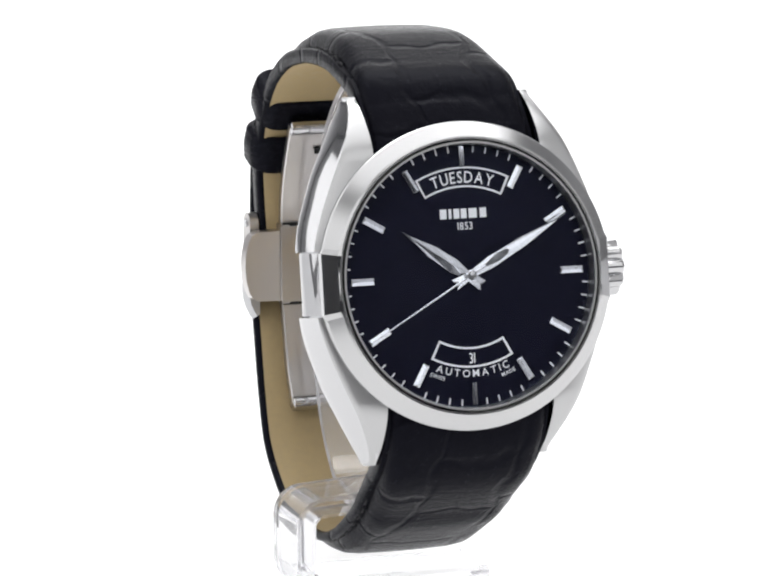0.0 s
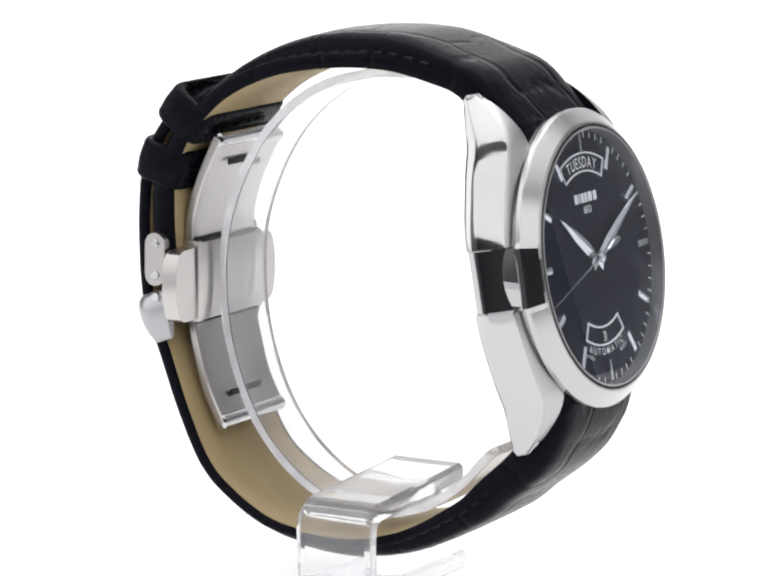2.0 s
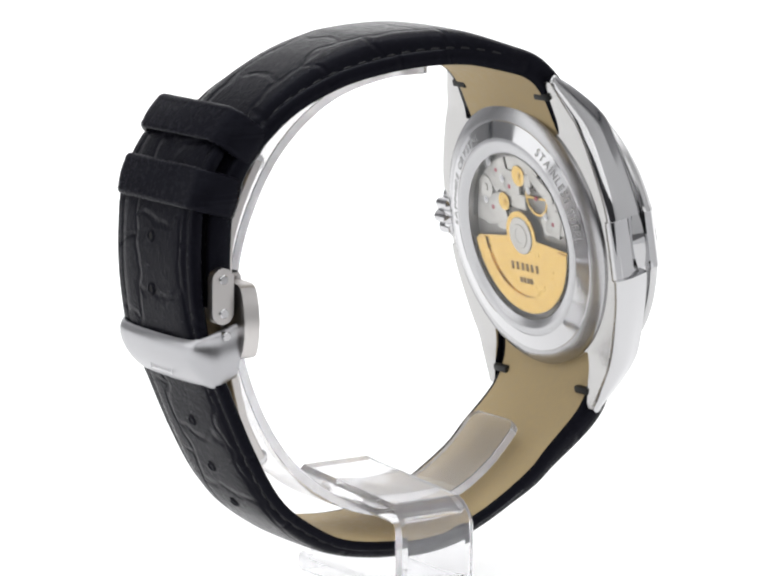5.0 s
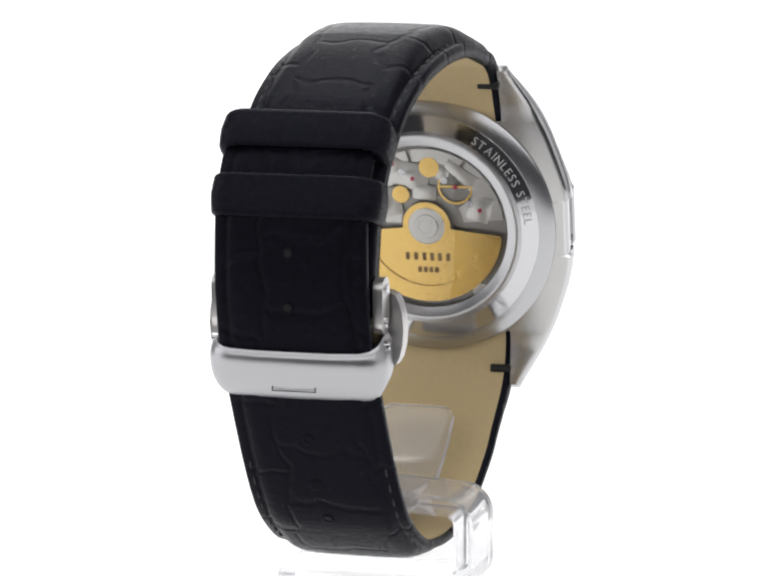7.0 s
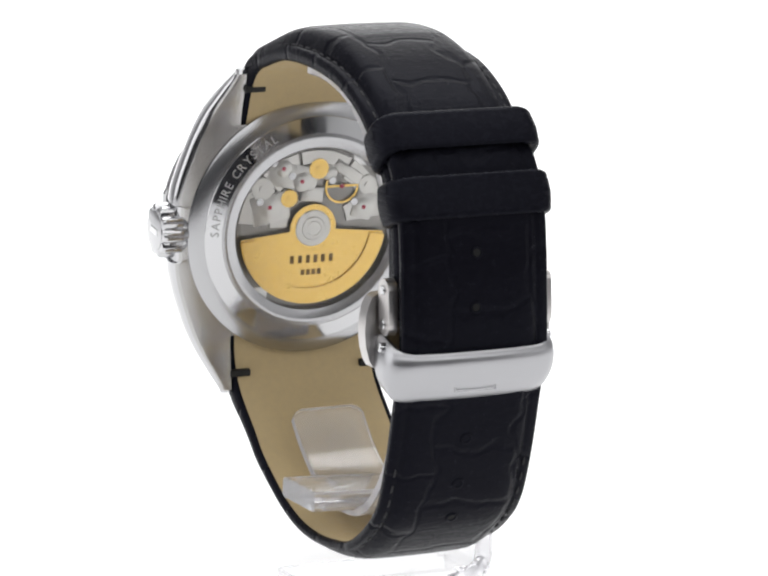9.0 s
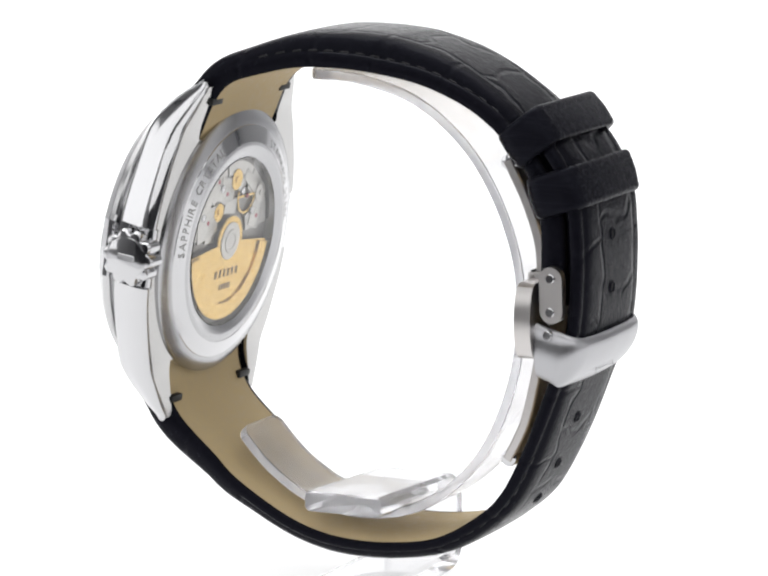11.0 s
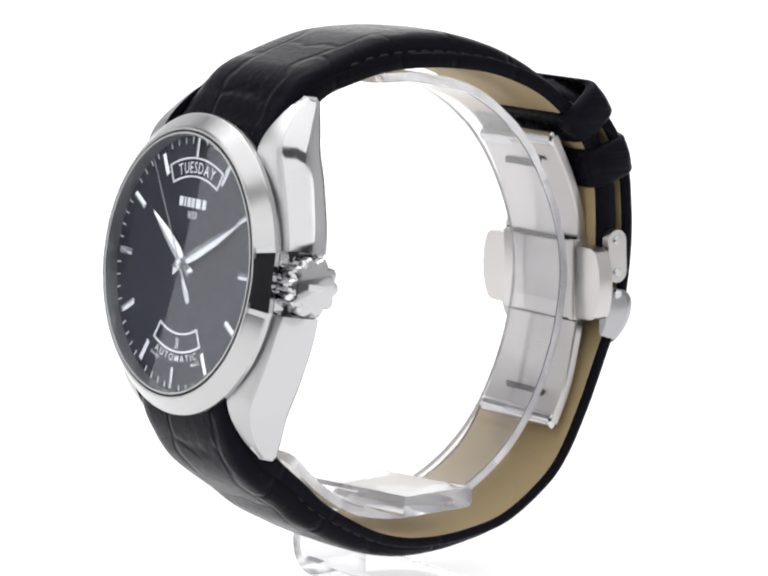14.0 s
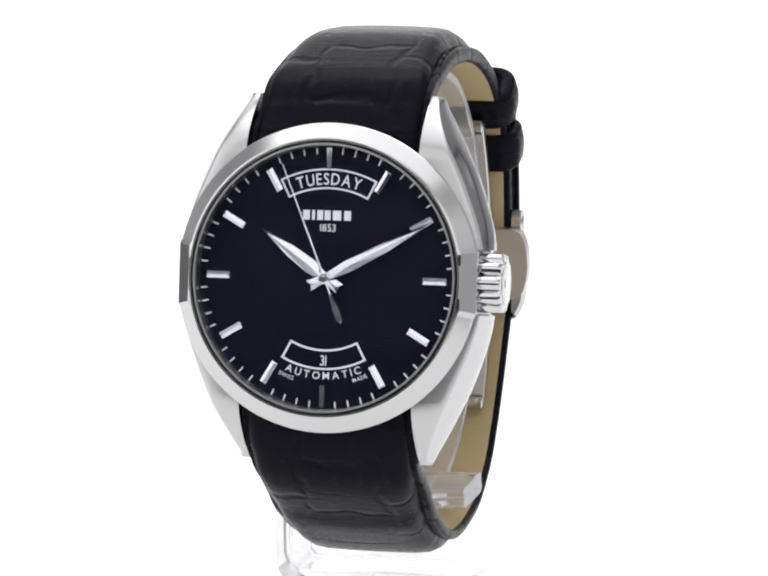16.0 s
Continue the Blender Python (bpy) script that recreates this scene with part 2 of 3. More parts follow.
def arc_text(word, deg, r, size, n, gap=0.16, wide=1.0, inward=False, bold=0.0):
    """Lettering along a circle, centred on the clock angle deg; inward: read from the centre upwards at the lower half."""
    widths = [letter(c)[2] * wide if c != " " else 0.35 for c in word]
    total = sum(widths) + gap * (len(word) - 1)
    s, geos = -total / 2, []
    for c, w in zip(word, widths):
        if c != " ":
            a = (s + w / 2) * size / r
            ang = radians(deg) + (-a if inward else a)
            vs, fs, full = letter(c)
            out = []
            for x, y, _ in vs:
                lx, ly = (x - full / 2) * wide * size, y * size
                if inward:
                    rr = r - ly
                    tx, ty = -math.cos(ang), math.sin(ang)
                else:
                    rr = r + ly
                    tx, ty = math.cos(ang), -math.sin(ang)
                out.append((rr * math.sin(ang) + lx * tx, rr * math.cos(ang) + lx * ty, n))
            geos.append((out, fs))
        s += w + gap
    return merge(*geos)


def line_text(word, u, v, size, n, gap=0.12, wide=1.0):
    widths = [letter(c)[2] * wide if c != " " else 0.35 for c in word]
    s, geos = -(sum(widths) + gap * (len(word) - 1)) / 2, []
    for c, w in zip(word, widths):
        vs, fs, _ = letter(c)
        if c != " ":
            geos.append(([(u + (s + x * wide) * size, v + y * size, n) for x, y, _ in vs], fs))
        s += w + gap
    return merge(*geos)


def sector(a0, a1, r0, r1, n0, n1, steps=12):
    """A raised piece of a ring between two clock angles."""
    rings = []
    for i in range(steps + 1):
        a = a0 + (a1 - a0) * i / steps
        (x0, y0), (x1, y1) = clock(a, r0), clock(a, r1)
        rings.append([(x0, y0, n0), (x1, y1, n0), (x1, y1, n1), (x0, y0, n1)])
    return loft(rings)


# ---- the set ----
GROUND = 0.0022


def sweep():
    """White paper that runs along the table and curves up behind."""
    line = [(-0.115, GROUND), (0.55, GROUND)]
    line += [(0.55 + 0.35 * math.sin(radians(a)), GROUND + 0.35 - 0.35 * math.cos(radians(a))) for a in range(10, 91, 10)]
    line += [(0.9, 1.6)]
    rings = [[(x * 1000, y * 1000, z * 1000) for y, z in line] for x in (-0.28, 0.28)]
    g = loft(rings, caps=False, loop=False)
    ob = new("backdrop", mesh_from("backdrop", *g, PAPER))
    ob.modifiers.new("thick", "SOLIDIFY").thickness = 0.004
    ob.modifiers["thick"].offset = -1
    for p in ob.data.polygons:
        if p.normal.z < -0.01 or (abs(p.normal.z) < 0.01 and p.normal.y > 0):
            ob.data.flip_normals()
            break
    return tagged(ob, "seamless white sweep with added glow under the watch stand", "backdrop", kind="structure")


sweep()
# unseen shell, its tones picked for what the steel and crystal mirror
for _name, _at, _size, _mat in (("wall_south", (0, -1610, 400), (3300, 20, 2400), DARK_WALL), ("wall_east", (1620, -350, 400), (20, 2500, 2400), GREY_WALL),
                                ("wall_west", (-1620, -350, 400), (20, 2500, 2400), GREY_WALL), ("wall_north", (0, 1010, 400), (3300, 20, 2400), WHITE_TABLE),
                                ("ceiling", (0, -300, 1611), (3300, 2640, 20), GREY_WALL), ("floor", (0, -300, -811), (3300, 2640, 20), FLOOR_DARK)):
    _g = block(*_size, 0, at=_at)
    tagged(new(_name, mesh_from(_name, *_g, _mat)), "plain matt unseen studio surface, toned for its reflections", "ceiling" if _name == "ceiling" else "wall", kind="structure")
# unseen table, added; its reach decides where mirrored surfaces turn dark
tagged(new("table", mesh_from("table", *merge(block(1500, 1160, 40, 4, 1, at=(0, 410, -21.9)), *[block(60, 60, 759, 3, 1, at=(x, y, -421.4)) for x in (-700, 700) for y in (-130, 900)]), WHITE_TABLE)),
       "plain white unseen table under the paper sweep, sized for its reflections", "table", kind="structure")

# ---- the watch ----
watch = thing("wristwatch", 8.8, "steel automatic wristwatch with black dial and black crocodile-embossed strap", "watch")


def strap_geo(line, half, edge, pad, centre, rim):
    """A padded band: inner line in (y, z), half width, edge thickness, pad height and centre by share of its length."""
    pts = spline(line, 12)
    lens = [0.0]
    for a, b in zip(pts, pts[1:]):
        lens.append(lens[-1] + (b - a).length)
    body, lining, uvs, uvl = [], [], [], []
    mid = Vector((0.0, 44.0))
    for i, p in enumerate(pts):
        s = lens[i] / lens[-1]
        t = (pts[min(i + 1, len(pts) - 1)] - pts[max(i - 1, 0)]).normalized()
        nrm = Vector((t.y, -t.x))
        if nrm.dot(p - mid) < 0:
            nrm = -nrm
        h, e, q, c, m = (lerp_table(tb, s) for tb in (half, edge, pad, centre, rim))
        g = m / 2.3
        m = h - m
        prof = [(-h + 0.25, 0.02), (-h, 0.3), (-h, e - 0.35), (-h + 0.3 * g, e), (-m - 0.75 * g, e - 0.05), (-m - 0.45 * g, e - 0.1 * g), (-m - 0.2 * g, e + 0.2 * q),
                (-m + 0.35, e + 0.62 * q), (-m + 1.3, e + 0.86 * q), (-m + 2.8, e + 0.96 * q), (-m * 0.33, e + q)]
        prof = prof + [(0, e + q * 1.01)] + [(-x, y) for x, y in prof[::-1]]
        body.append([(c + x, p.x + nrm.x * y, p.y + nrm.y * y) for x, y in prof])
        acc = 0.0
        for k, (x, y) in enumerate(prof):
            acc += math.hypot(x - prof[k - 1][0], y - prof[k - 1][1]) if k else 0.0
            uvs.append((lens[i], acc))
        lp = [(-h + 0.8, 0.3), (-h + 0.75, 0.02), (-h + 0.95, -0.05), (0, -0.07), (h - 0.95, -0.05), (h - 0.75, 0.02), (h - 0.8, 0.3)]
        lining.append([(c + x, p.x + nrm.x * y, p.y + nrm.y * y) for x, y in lp])
        uvl += [(lens[i], x + 12) for x, y in lp]
    b, l = loft(body), loft(lining)
    return (b[0], b[1], uvs), (l[0], l[1], uvl), pts, lens


CX = -1.7  # middle of the clasp
UP_MID = [(0, -0.4), (0.5, -0.7), (1, -1.8)]
LO_MID = [(0, -0.4), (0.4, -0.3), (0.54, -0.5), (0.65, -1.1), (0.8, -1.9), (1, -2.0)]
LO_EDGE = [(0, 4.6), (0.02, 4.3), (0.055, 3.0), (0.1, 1.9), (0.2, 1.4), (0.35, 1.2), (0.5, 1.25), (0.65, 1.5), (1, 1.6)]
UPPER = [(21.5, 62.0), (20.5, 64.2), (19.3, 66.8), (17.8, 68.9), (16.1, 70.1), (13.6, 70.9), (7.3, 72.3), (1.0, 72.5), (-5.3, 71.9), (-11.5, 70.6), (-17.6, 68.0), (-22.0, 64.6),
         (-25.3, 60.6), (-27.1, 56.0), (-27.5, 51.5), (-27.5, 47.0), (-27.4, 43.8)]
LOWER = [(26.5, 33.2), (26.8, 30.9), (26.4, 28.2), (24.6, 24.8), (19.8, 20.3), (16.6, 17.3), (10.2, 13.4), (5.1, 11.4), (0.0, 10.6), (-5.8, 10.7), (-12.2, 11.9), (-18.0, 15.2),
         (-21.7, 18.8), (-25.0, 25.1), (-28.2, 33.0), (-30.5, 38.5), (-31.3, 43.0), (-31.6, 48.4), (-31.5, 52.2), (-31.1, 56.2), (-29.6, 60.4),
         (-27.6, 63.4), (-25.6, 66.1), (-25.0, 67.3), (-24.7, 68.2)]
up_geo, up_lin, up_pts, up_len = strap_geo(UPPER, [(0, 10.9), (0.3, 10.7), (0.6, 10.3), (1, 9.6)], [(0, 4.6), (0.035, 4.4), (0.085, 3.0), (0.15, 2.1), (0.5, 2.0), (0.7, 1.9), (0.8, 2.6), (0.86, 3.1), (1, 3.1)],
                                           [(0, 0.9), (0.035, 1.0), (0.085, 1.3), (0.15, 1.7), (0.27, 2.4), (0.43, 2.6), (0.62, 1.2), (0.8, 0.45), (1, 0.4)], UP_MID, [(0, 0.7), (0.12, 0.8), (0.35, 1.9), (1, 2.2)])
lo_geo, lo_lin, lo_pts, lo_len = strap_geo(LOWER, [(0, 10.9), (0.2, 10.6), (0.4, 10.2), (0.945, 9.8), (0.965, 8.2), (0.98, 6.0), (0.993, 3.4), (1, 1.6)], LO_EDGE,
                                           [(0, 1.0), (0.02, 1.3), (0.055, 2.0), (0.1, 2.8), (0.2, 2.4), (0.38, 1.7), (0.55, 0.9), (0.7, 0.5), (1, 0.35)], LO_MID, [(0, 0.7), (0.07, 0.8), (0.2, 1.8), (1, 2.2)])
upper_strap = part("upper_strap", up_geo, LEATHER, watch, "black crocodile-embossed leather strap half", 60)
part("lining", up_lin, LINING, upper_strap, "tan leather lining")
lower_strap = part("lower_strap", lo_geo, LEATHER, watch, "long black leather strap half with punched holes", 60)
part("lining", lo_lin, LINING, lower_strap, "tan leather lining")


def strap_frame(pts, k):
    """Place, outward way and way along at the k-th point of a strap's inner line."""
    t = (pts[min(k + 1, len(pts) - 1)] - pts[max(k - 1, 0)]).normalized()
    n = Vector((t.y, -t.x))
    return pts[k], (n if n.dot(pts[k] - Vector((0.0, 44.0))) > 0 else -n), t


def stitches(pts, lens, half, edge, centre, rim, s0, s1):
    """Short thread dashes along both rims."""
    geos, last = [], -9.0
    for k in range(len(pts)):
        s = lens[k] / lens[-1]
        if s0 < s < s1 and lens[k] - last > 1.9:
            last = lens[k]
            p, n, t = strap_frame(pts, k)
            h, e, c, m = (lerp_table(tb, s) for tb in (half, edge, centre, rim))
            for sx in (-1, 1):
                x = c + sx * (h - m * 0.55)
                ring = []
                for a, w, o in ((-0.65, 0.05, 0.0), (-0.4, 0.13, 0.1), (0.4, 0.13, 0.1), (0.65, 0.05, 0.0)):
                    q = p + n * (e + o) + t * a
                    r = p + n * (e - 0.15) + t * a
                    ring.append([(x - w, r.x, r.y), (x + w, r.x, r.y), (x + w, q.x, q.y), (x - w, q.x, q.y)])
                geos.append(loft(ring))
    return merge(*geos)


tagged(part("stitching", stitches(up_pts, up_len, [(0, 10.9), (0.3, 10.7), (0.6, 10.3), (1, 9.6)], [(0.15, 2.3), (0.5, 2.0), (0.8, 1.7), (1, 1.6)], UP_MID, [(0, 0.7), (0.12, 0.8), (0.35, 1.9), (1, 2.2)], 0.2, 0.66), STITCH, upper_strap), kind="stuff")
tagged(part("stitching", stitches(lo_pts, lo_len, [(0, 10.9), (0.2, 10.6), (0.4, 10.2), (0.93, 9.9), (1, 9)], LO_EDGE, LO_MID, [(0, 0.7), (0.07, 0.8), (0.2, 1.8), (1, 2.2)], 0.14, 0.6), STITCH, lower_strap), kind="stuff")


def on_lining(z, front, x0, x1, tall):
    """A thin bar of print colour, also used for hole shade, on the long strap half's lining at height z, from x0 to x1.
    """
    k = min((i for i, p in enumerate(lo_pts) if (p.x > 10) == front and (p.x > -28)), key=lambda i: abs(lo_pts[i].y - z))
    p, n, t = strap_frame(lo_pts, k)
    ring = []
    for x in (x0, x1):
        ring.append([(x, *(p + t * a + n * o)) for a, o in ((-tall / 2, 0.1), (tall / 2, 0.1), (tall / 2, -0.05), (-tall / 2, -0.05))])
    return loft(ring)


part("lining_print", merge(*[on_lining(23.6, True, x, x + w, 0.7) for x, w in ((-6.6, 0.8), (-5.6, 0.5), (-4.9, 1.0), (-3.2, 0.6), (-2.4, 0.9), (-1.2, 0.5), (-0.4, 0.7))]), LINING_PRINT_HOLE, lower_strap, "unreadable dark print on the lining")
# no opening: a darker bar stands for the shade in the hole
part("punched_hole", on_lining(19.4, False, 0.5, 1.4, 0.9), LINING_PRINT_HOLE, lower_strap)


# middle case
TOP_PLAN = [(0, 19.45), (4.6, 19.3), (9, 18.0), (14, 16.0), (19.5, 13.5), (22.0, 12.3), (23.2, 12.0), (23.6, 11.7)]
LOW_PLAN = [(0, 20.2), (5, 20.1), (8, 19.5), (11, 18.5), (14, 17.5), (18.5, 15.3), (20.5, 14.1), (22.3, 13.1), (23.2, 12.5), (23.6, 12.0)]


def case_rail(side):
    """One flank of the case with its two lugs: scooped along the lugs, cut flat round the crown axis."""
    half = [0, 2, 3.6, 3.95, 4.15, 5, 6, 7, 8, 9, 10, 11, 12, 13, 14, 15.3, 15.4, 16.5, 17.5, 18.5, 19.5, 20.5, 21.3, 22, 22.6, 23.0, 23.3, 23.6]
    rings = []
    for v in [-x for x in half[:0:-1]] + half:
        a = abs(v)
        wt, wl = smooth_table(TOP_PLAN, a), smooth_table(LOW_PLAN, a)
        top = smooth_table([(0, -0.9), (16.5, -0.95), (18.5, -1.9), (20.5, -3.5), (22, -5.0), (23.2, -6.7), (23.6, -7.4)], a, 0.8)
        bot = lerp_table([(0, -7.4), (17, -7.5), (20, -8.2), (23.0, -8.8), (23.6, -8.3)], a)
        inner = 11.05 if a > 15.35 else 6.0
        h = top - bot
        mid = wl * 0.5 + wt * 0.5 - 0.03
        if a < 4:
            wl, mid, wt = 19.6, 18.8, 18.05
        prof = [(inner, bot), (wl - 1.0, bot), (wl - 0.5, bot + 0.02 * h), (wl - 0.2, bot + 0.06 * h), (wl - 0.05, bot + 0.12 * h), (wl, bot + 0.2 * h), (wl * 0.85 + mid * 0.15, bot + 0.36 * h),
                (mid, bot + 0.58 * h), (wt, bot + 0.78 * h), (wt - 0.12, bot + 0.83 * h), (max(wt - 0.4, inner + 0.2), bot + 0.87 * h), (max(wt - 0.9, inner + 0.12), bot + 0.905 * h), (max(wt - 3.2, inner + 0.05), top), (inner, top)]
        rings.append([head(side * u, v * 0.976, n) for u, n in prof])
    return loft(rings)


case = part("case", merge(case_rail(1), case_rail(-1), moved(revolve([(0, -7.3), (17.2, -7.3), (18.3, -6.6), (18.6, -4.0), (18.5, -0.92), (0, -0.92)]), head)),
            STEEL_POLISHED, watch, "polished steel case with curved lugs", 30)
second_material(case, STEEL_SATIN, lambda n, c: n.y * math.cos(TILT) + n.z * math.sin(TILT) > 0.55)
case.data.materials.append(STEEL_FLAT)
case.data.materials.append(STEEL_UNDER)
# backward faces take the copy toned down for their dim reflection
for _p in case.data.polygons:
    if _p.normal.y * math.cos(TILT) + _p.normal.z * math.sin(TILT) < -0.9:
        _p.material_index = 3
for _p in case.data.polygons:
    _c = _p.center * 1000 + Vector(BASE[watch.name]) - HEAD
    if abs(_c.z * math.cos(TILT) - _c.y * math.sin(TILT)) < 4.1 and abs(_c.x) > 17.7 and abs(_p.normal.x) > 0.8 and _p.material_index == 0:
        _p.material_index = 2
for _s in (1, -1):
    for _v, _n in ((20.3, -8.6), (-20.3, -8.3)):
        # solid dark block in place of a shaded spring bar slot
        part("spring_bar_slot", moved(merge(block(3.0, 1.0, 0.9, 0.25, at=(_s * 9.7, _v, _n + 0.15))), head), SLOT_SHADE, case)
# bezel, cut flat on the crown axis at both sides
FLAT = 11.3


def bezel_point(x, y, n):
    r, a = math.hypot(x, y), math.degrees(math.atan2(y, abs(x)))
    if r > 17.3 and abs(a) < FLAT:
        k = 0.991 / math.cos(radians(a))
        x, y = x * k, y * k
    return head(x, y, n)


bezel = part("bezel", moved(revolve([(18.6, -1.0), (19.0, -0.95), (19.2, -0.7), (19.2, -0.1), (19.08, 0.08), (17.45, 1.55), (17.2, 1.72), (16.95, 1.72), (16.9, 1.6), (16.85, 1.1), (17.1, -0.9)], 160, True), bezel_point),
             STEEL_RING, watch, "satin steel bezel with two polished flats", 6)
bezel.data.materials.append(STEEL_FLAT)
for _p in bezel.data.polygons:
    _c = _p.center * 1000 + Vector(BASE[watch.name]) - HEAD
    _v = _c.z * math.cos(TILT) - _c.y * math.sin(TILT)
    if abs(math.degrees(math.atan2(_v, abs(_c.x)))) < FLAT and math.hypot(_c.x, _v) > 17.3:
        _p.material_index = 1
part("bezel_lip", moved(revolve([(16.66, 1.0), (16.66, 1.82), (16.4, 1.82), (16.35, 1.5), (16.25, 0.02), (16.66, 0.02)], 128, True), head), STEEL_SATIN, bezel)
crystal = part("crystal", moved(revolve([(0, 1.5), (16.37, 1.5), (16.37, 1.74), (16.3, 1.8), (0, 1.8)]), head), SAPPHIRE, watch, "clear sapphire crystal", 5)
crystal.visible_shadow = False
dial = part("dial", moved(revolve([(0, -0.6), (16.8, -0.6), (16.8, 0.0), (15.0, 0.0), (14.2, -0.0), (0, 0.0)]), head), DIAL, watch, "glossy black lacquer dial")


def baton(deg, r0, r1, wide, ridge=0.42):
    """A marker with two long facets and bevelled ends."""
    w, e = wide / 2, 0.22
    pts = [(-w, r0, 0), (w, r0, 0), (w, r1, 0), (-w, r1, 0), (-w, r0, 0.3), (w, r0, 0.3), (w, r1, 0.3), (-w, r1, 0.3), (0, r0 + e, 0.3 + w * ridge), (0, r1 - e, 0.3 + w * ridge)]
    fs = [(3, 2, 1, 0), (0, 1, 5, 4), (1, 2, 6, 5), (2, 3, 7, 6), (3, 0, 4, 7), (4, 5, 8), (5, 6, 9, 8), (6, 7, 9), (7, 4, 8, 9)]
    m = Matrix.Rotation(radians(-deg), 3, "Z")
    return [tuple(m @ Vector(v)) for v in pts], fs


for _h in range(12):
    _r0, _r1, _w = (13.5, 16.1, 0.6) if _h in (0,) else ((13.3, 16.0, 0.6) if _h == 6 else (12.3, 15.3, 0.85))
    part("hour_marker", moved(baton(_h * 30, _r0, _r1, _w, 0.42 if _h % 6 else 0.08), head), CHROME, dial, "polished steel baton marker" if _h == 0 else "", 8)
for _m in range(60):
    if _m % 5:
        part("minute_mark", moved(merge(sector(_m * 6 - 0.32, _m * 6 + 0.32, 15.35, 16.15, 0.01, 0.05, 1)), head), PRINT, dial)


def window(a0, a1, r0, r1, straight, w=0.28):
    """A framed opening between two arcs."""
    frame_ = merge(sector(a0, a1, r1 - w, r1, 0.0, 0.14), sector(a0, a1, r0, r0 + w, 0.0, 0.14), sector(a0, a0 + math.degrees(w / r1), r0, r1, 0.0, 0.14, 1),
                   sector(a1 - math.degrees(w / r0), a1, r0, r1, 0.0, 0.14, 1))
    return frame_


day_window = part("day_window", moved(window(-27.2, 27.2, 11.0, 13.55, True, 0.22), head), PRINT, dial, "white framed weekday window")
part("weekday_lettering", moved(arc_text("TUESDAY", 0, 11.55, 1.5, 0.04, 0.14, 0.82), head), PRINT, day_window)
date_window = part("date_window", moved(merge(sector(151.5, 208.5, 11.15, 11.4, 0.0, 0.14), sector(151.5, 208.5, 8.85, 9.1, 0.0, 0.14),
                                              sector(151.5, 152.9, 8.85, 11.4, 0, 0.14, 1), sector(207.1, 208.5, 8.85, 11.4, 0, 0.14, 1)), head), PRINT, dial, "white framed date window")
part("date_lettering", moved(line_text("31", 0.0, -10.85, 1.35, 0.04, 0.1, 0.7), head), PRINT, date_window)
part("dial_lettering", moved(arc_text("AUTOMATIC", 180, 12.55, 0.95, 0.04, 0.42, 1.0, True), head), PRINT, dial)
part("dial_lettering", moved(merge(arc_text("SWISS", 201, 13.35, 0.5, 0.04, 0.2, 1, True), arc_text("MADE", 159, 13.35, 0.5, 0.04, 0.2, 1, True)), head), PRINT, dial)
part("dial_lettering", moved(line_text("1853", 0.05, 5.75, 0.95, 0.04, 0.14, 0.9), head), PRINT, dial)
part("maker_mark", moved(merge(*[block(w, 1.2, 0.05, 0, at=(u, 7.75, 0.03)) for u, w in ((-2.75, 0.85), (-1.85, 0.35), (-1.0, 0.75), (-0.05, 0.75), (1.15, 1.05), (2.5, 0.85))]), head), PRINT, dial, "plain white blocks for the maker mark")


# pointers, in the dial's own axes
def leaf(tip, wide, tail, tail_wide, thick):
    """A tapered pointer with a ridge, from its tail to its tip."""
    out = [(0.0, tip), (wide * 0.42, tip * 0.55), (wide / 2, tip * 0.22), (wide * 0.3, 0.3), (tail_wide / 2, -tail), (0, -tail * 0.86), (-tail_wide / 2, -tail), (-wide * 0.3, 0.3), (-wide / 2, tip * 0.22), (-wide * 0.42, tip * 0.55)]
    n = len(out)
    vs = [(x, y, 0) for x, y in out] + [(x, y, thick * 0.2) for x, y in out] + [(0, tip * 0.9, thick), (0, tip * 0.25, thick), (0, -tail * 0.7, thick)]
    fs = [tuple(range(n))[::-1]] + [(i, (i + 1) % n, n + (i + 1) % n, n + i) for i in range(n)]
    a, b, c = 2 * n, 2 * n + 1, 2 * n + 2
    ridge = {0: a, 1: a, 2: b, 3: b, 4: c, 5: c, 6: c, 7: b, 8: b, 9: a}
    for i in range(n):
        j = (i + 1) % n
        p, r = ridge[i], ridge[j]
        fs.append((n + i, n + j, r) if p == r else (n + i, n + j, r, p))
    return vs, fs


def pointer(name, geo, label):
    me = mesh_from(name, geo[0], geo[1], CHROME, sharp=1)
    ob = new(name, me)
    ob.parent = watch
    return tagged(ob, label)


def head_pose(deg, n):
    """Pose in the watch's space of a pointer that shows the clock angle deg, n above the dial."""
    cols = [Vector(head(*a)) - Vector(head(0, 0, 0)) for a in ((1, 0, 0), (0, 1, 0), (0, 0, 1))]
    m = Matrix(cols).transposed().to_4x4() @ Matrix.Rotation(radians(-deg), 4, "Z")
    p = (Vector(head(0, 0, n)) - Vector(BASE[watch.name])) * MM
    return Matrix.Translation(p) @ m


hour_pointer = pointer("hour_pointer", leaf(10.3, 1.8, 2.3, 1.4, 0.3), "faceted steel hour pointer")
hour_pointer.matrix_basis = head_pose(-54.9, 0.3)
minute_pointer = pointer("minute_pointer", leaf(15.2, 1.5, 2.3, 1.4, 0.28), "faceted steel minute pointer")
minute_pointer.matrix_basis = head_pose(62.2, 0.72)
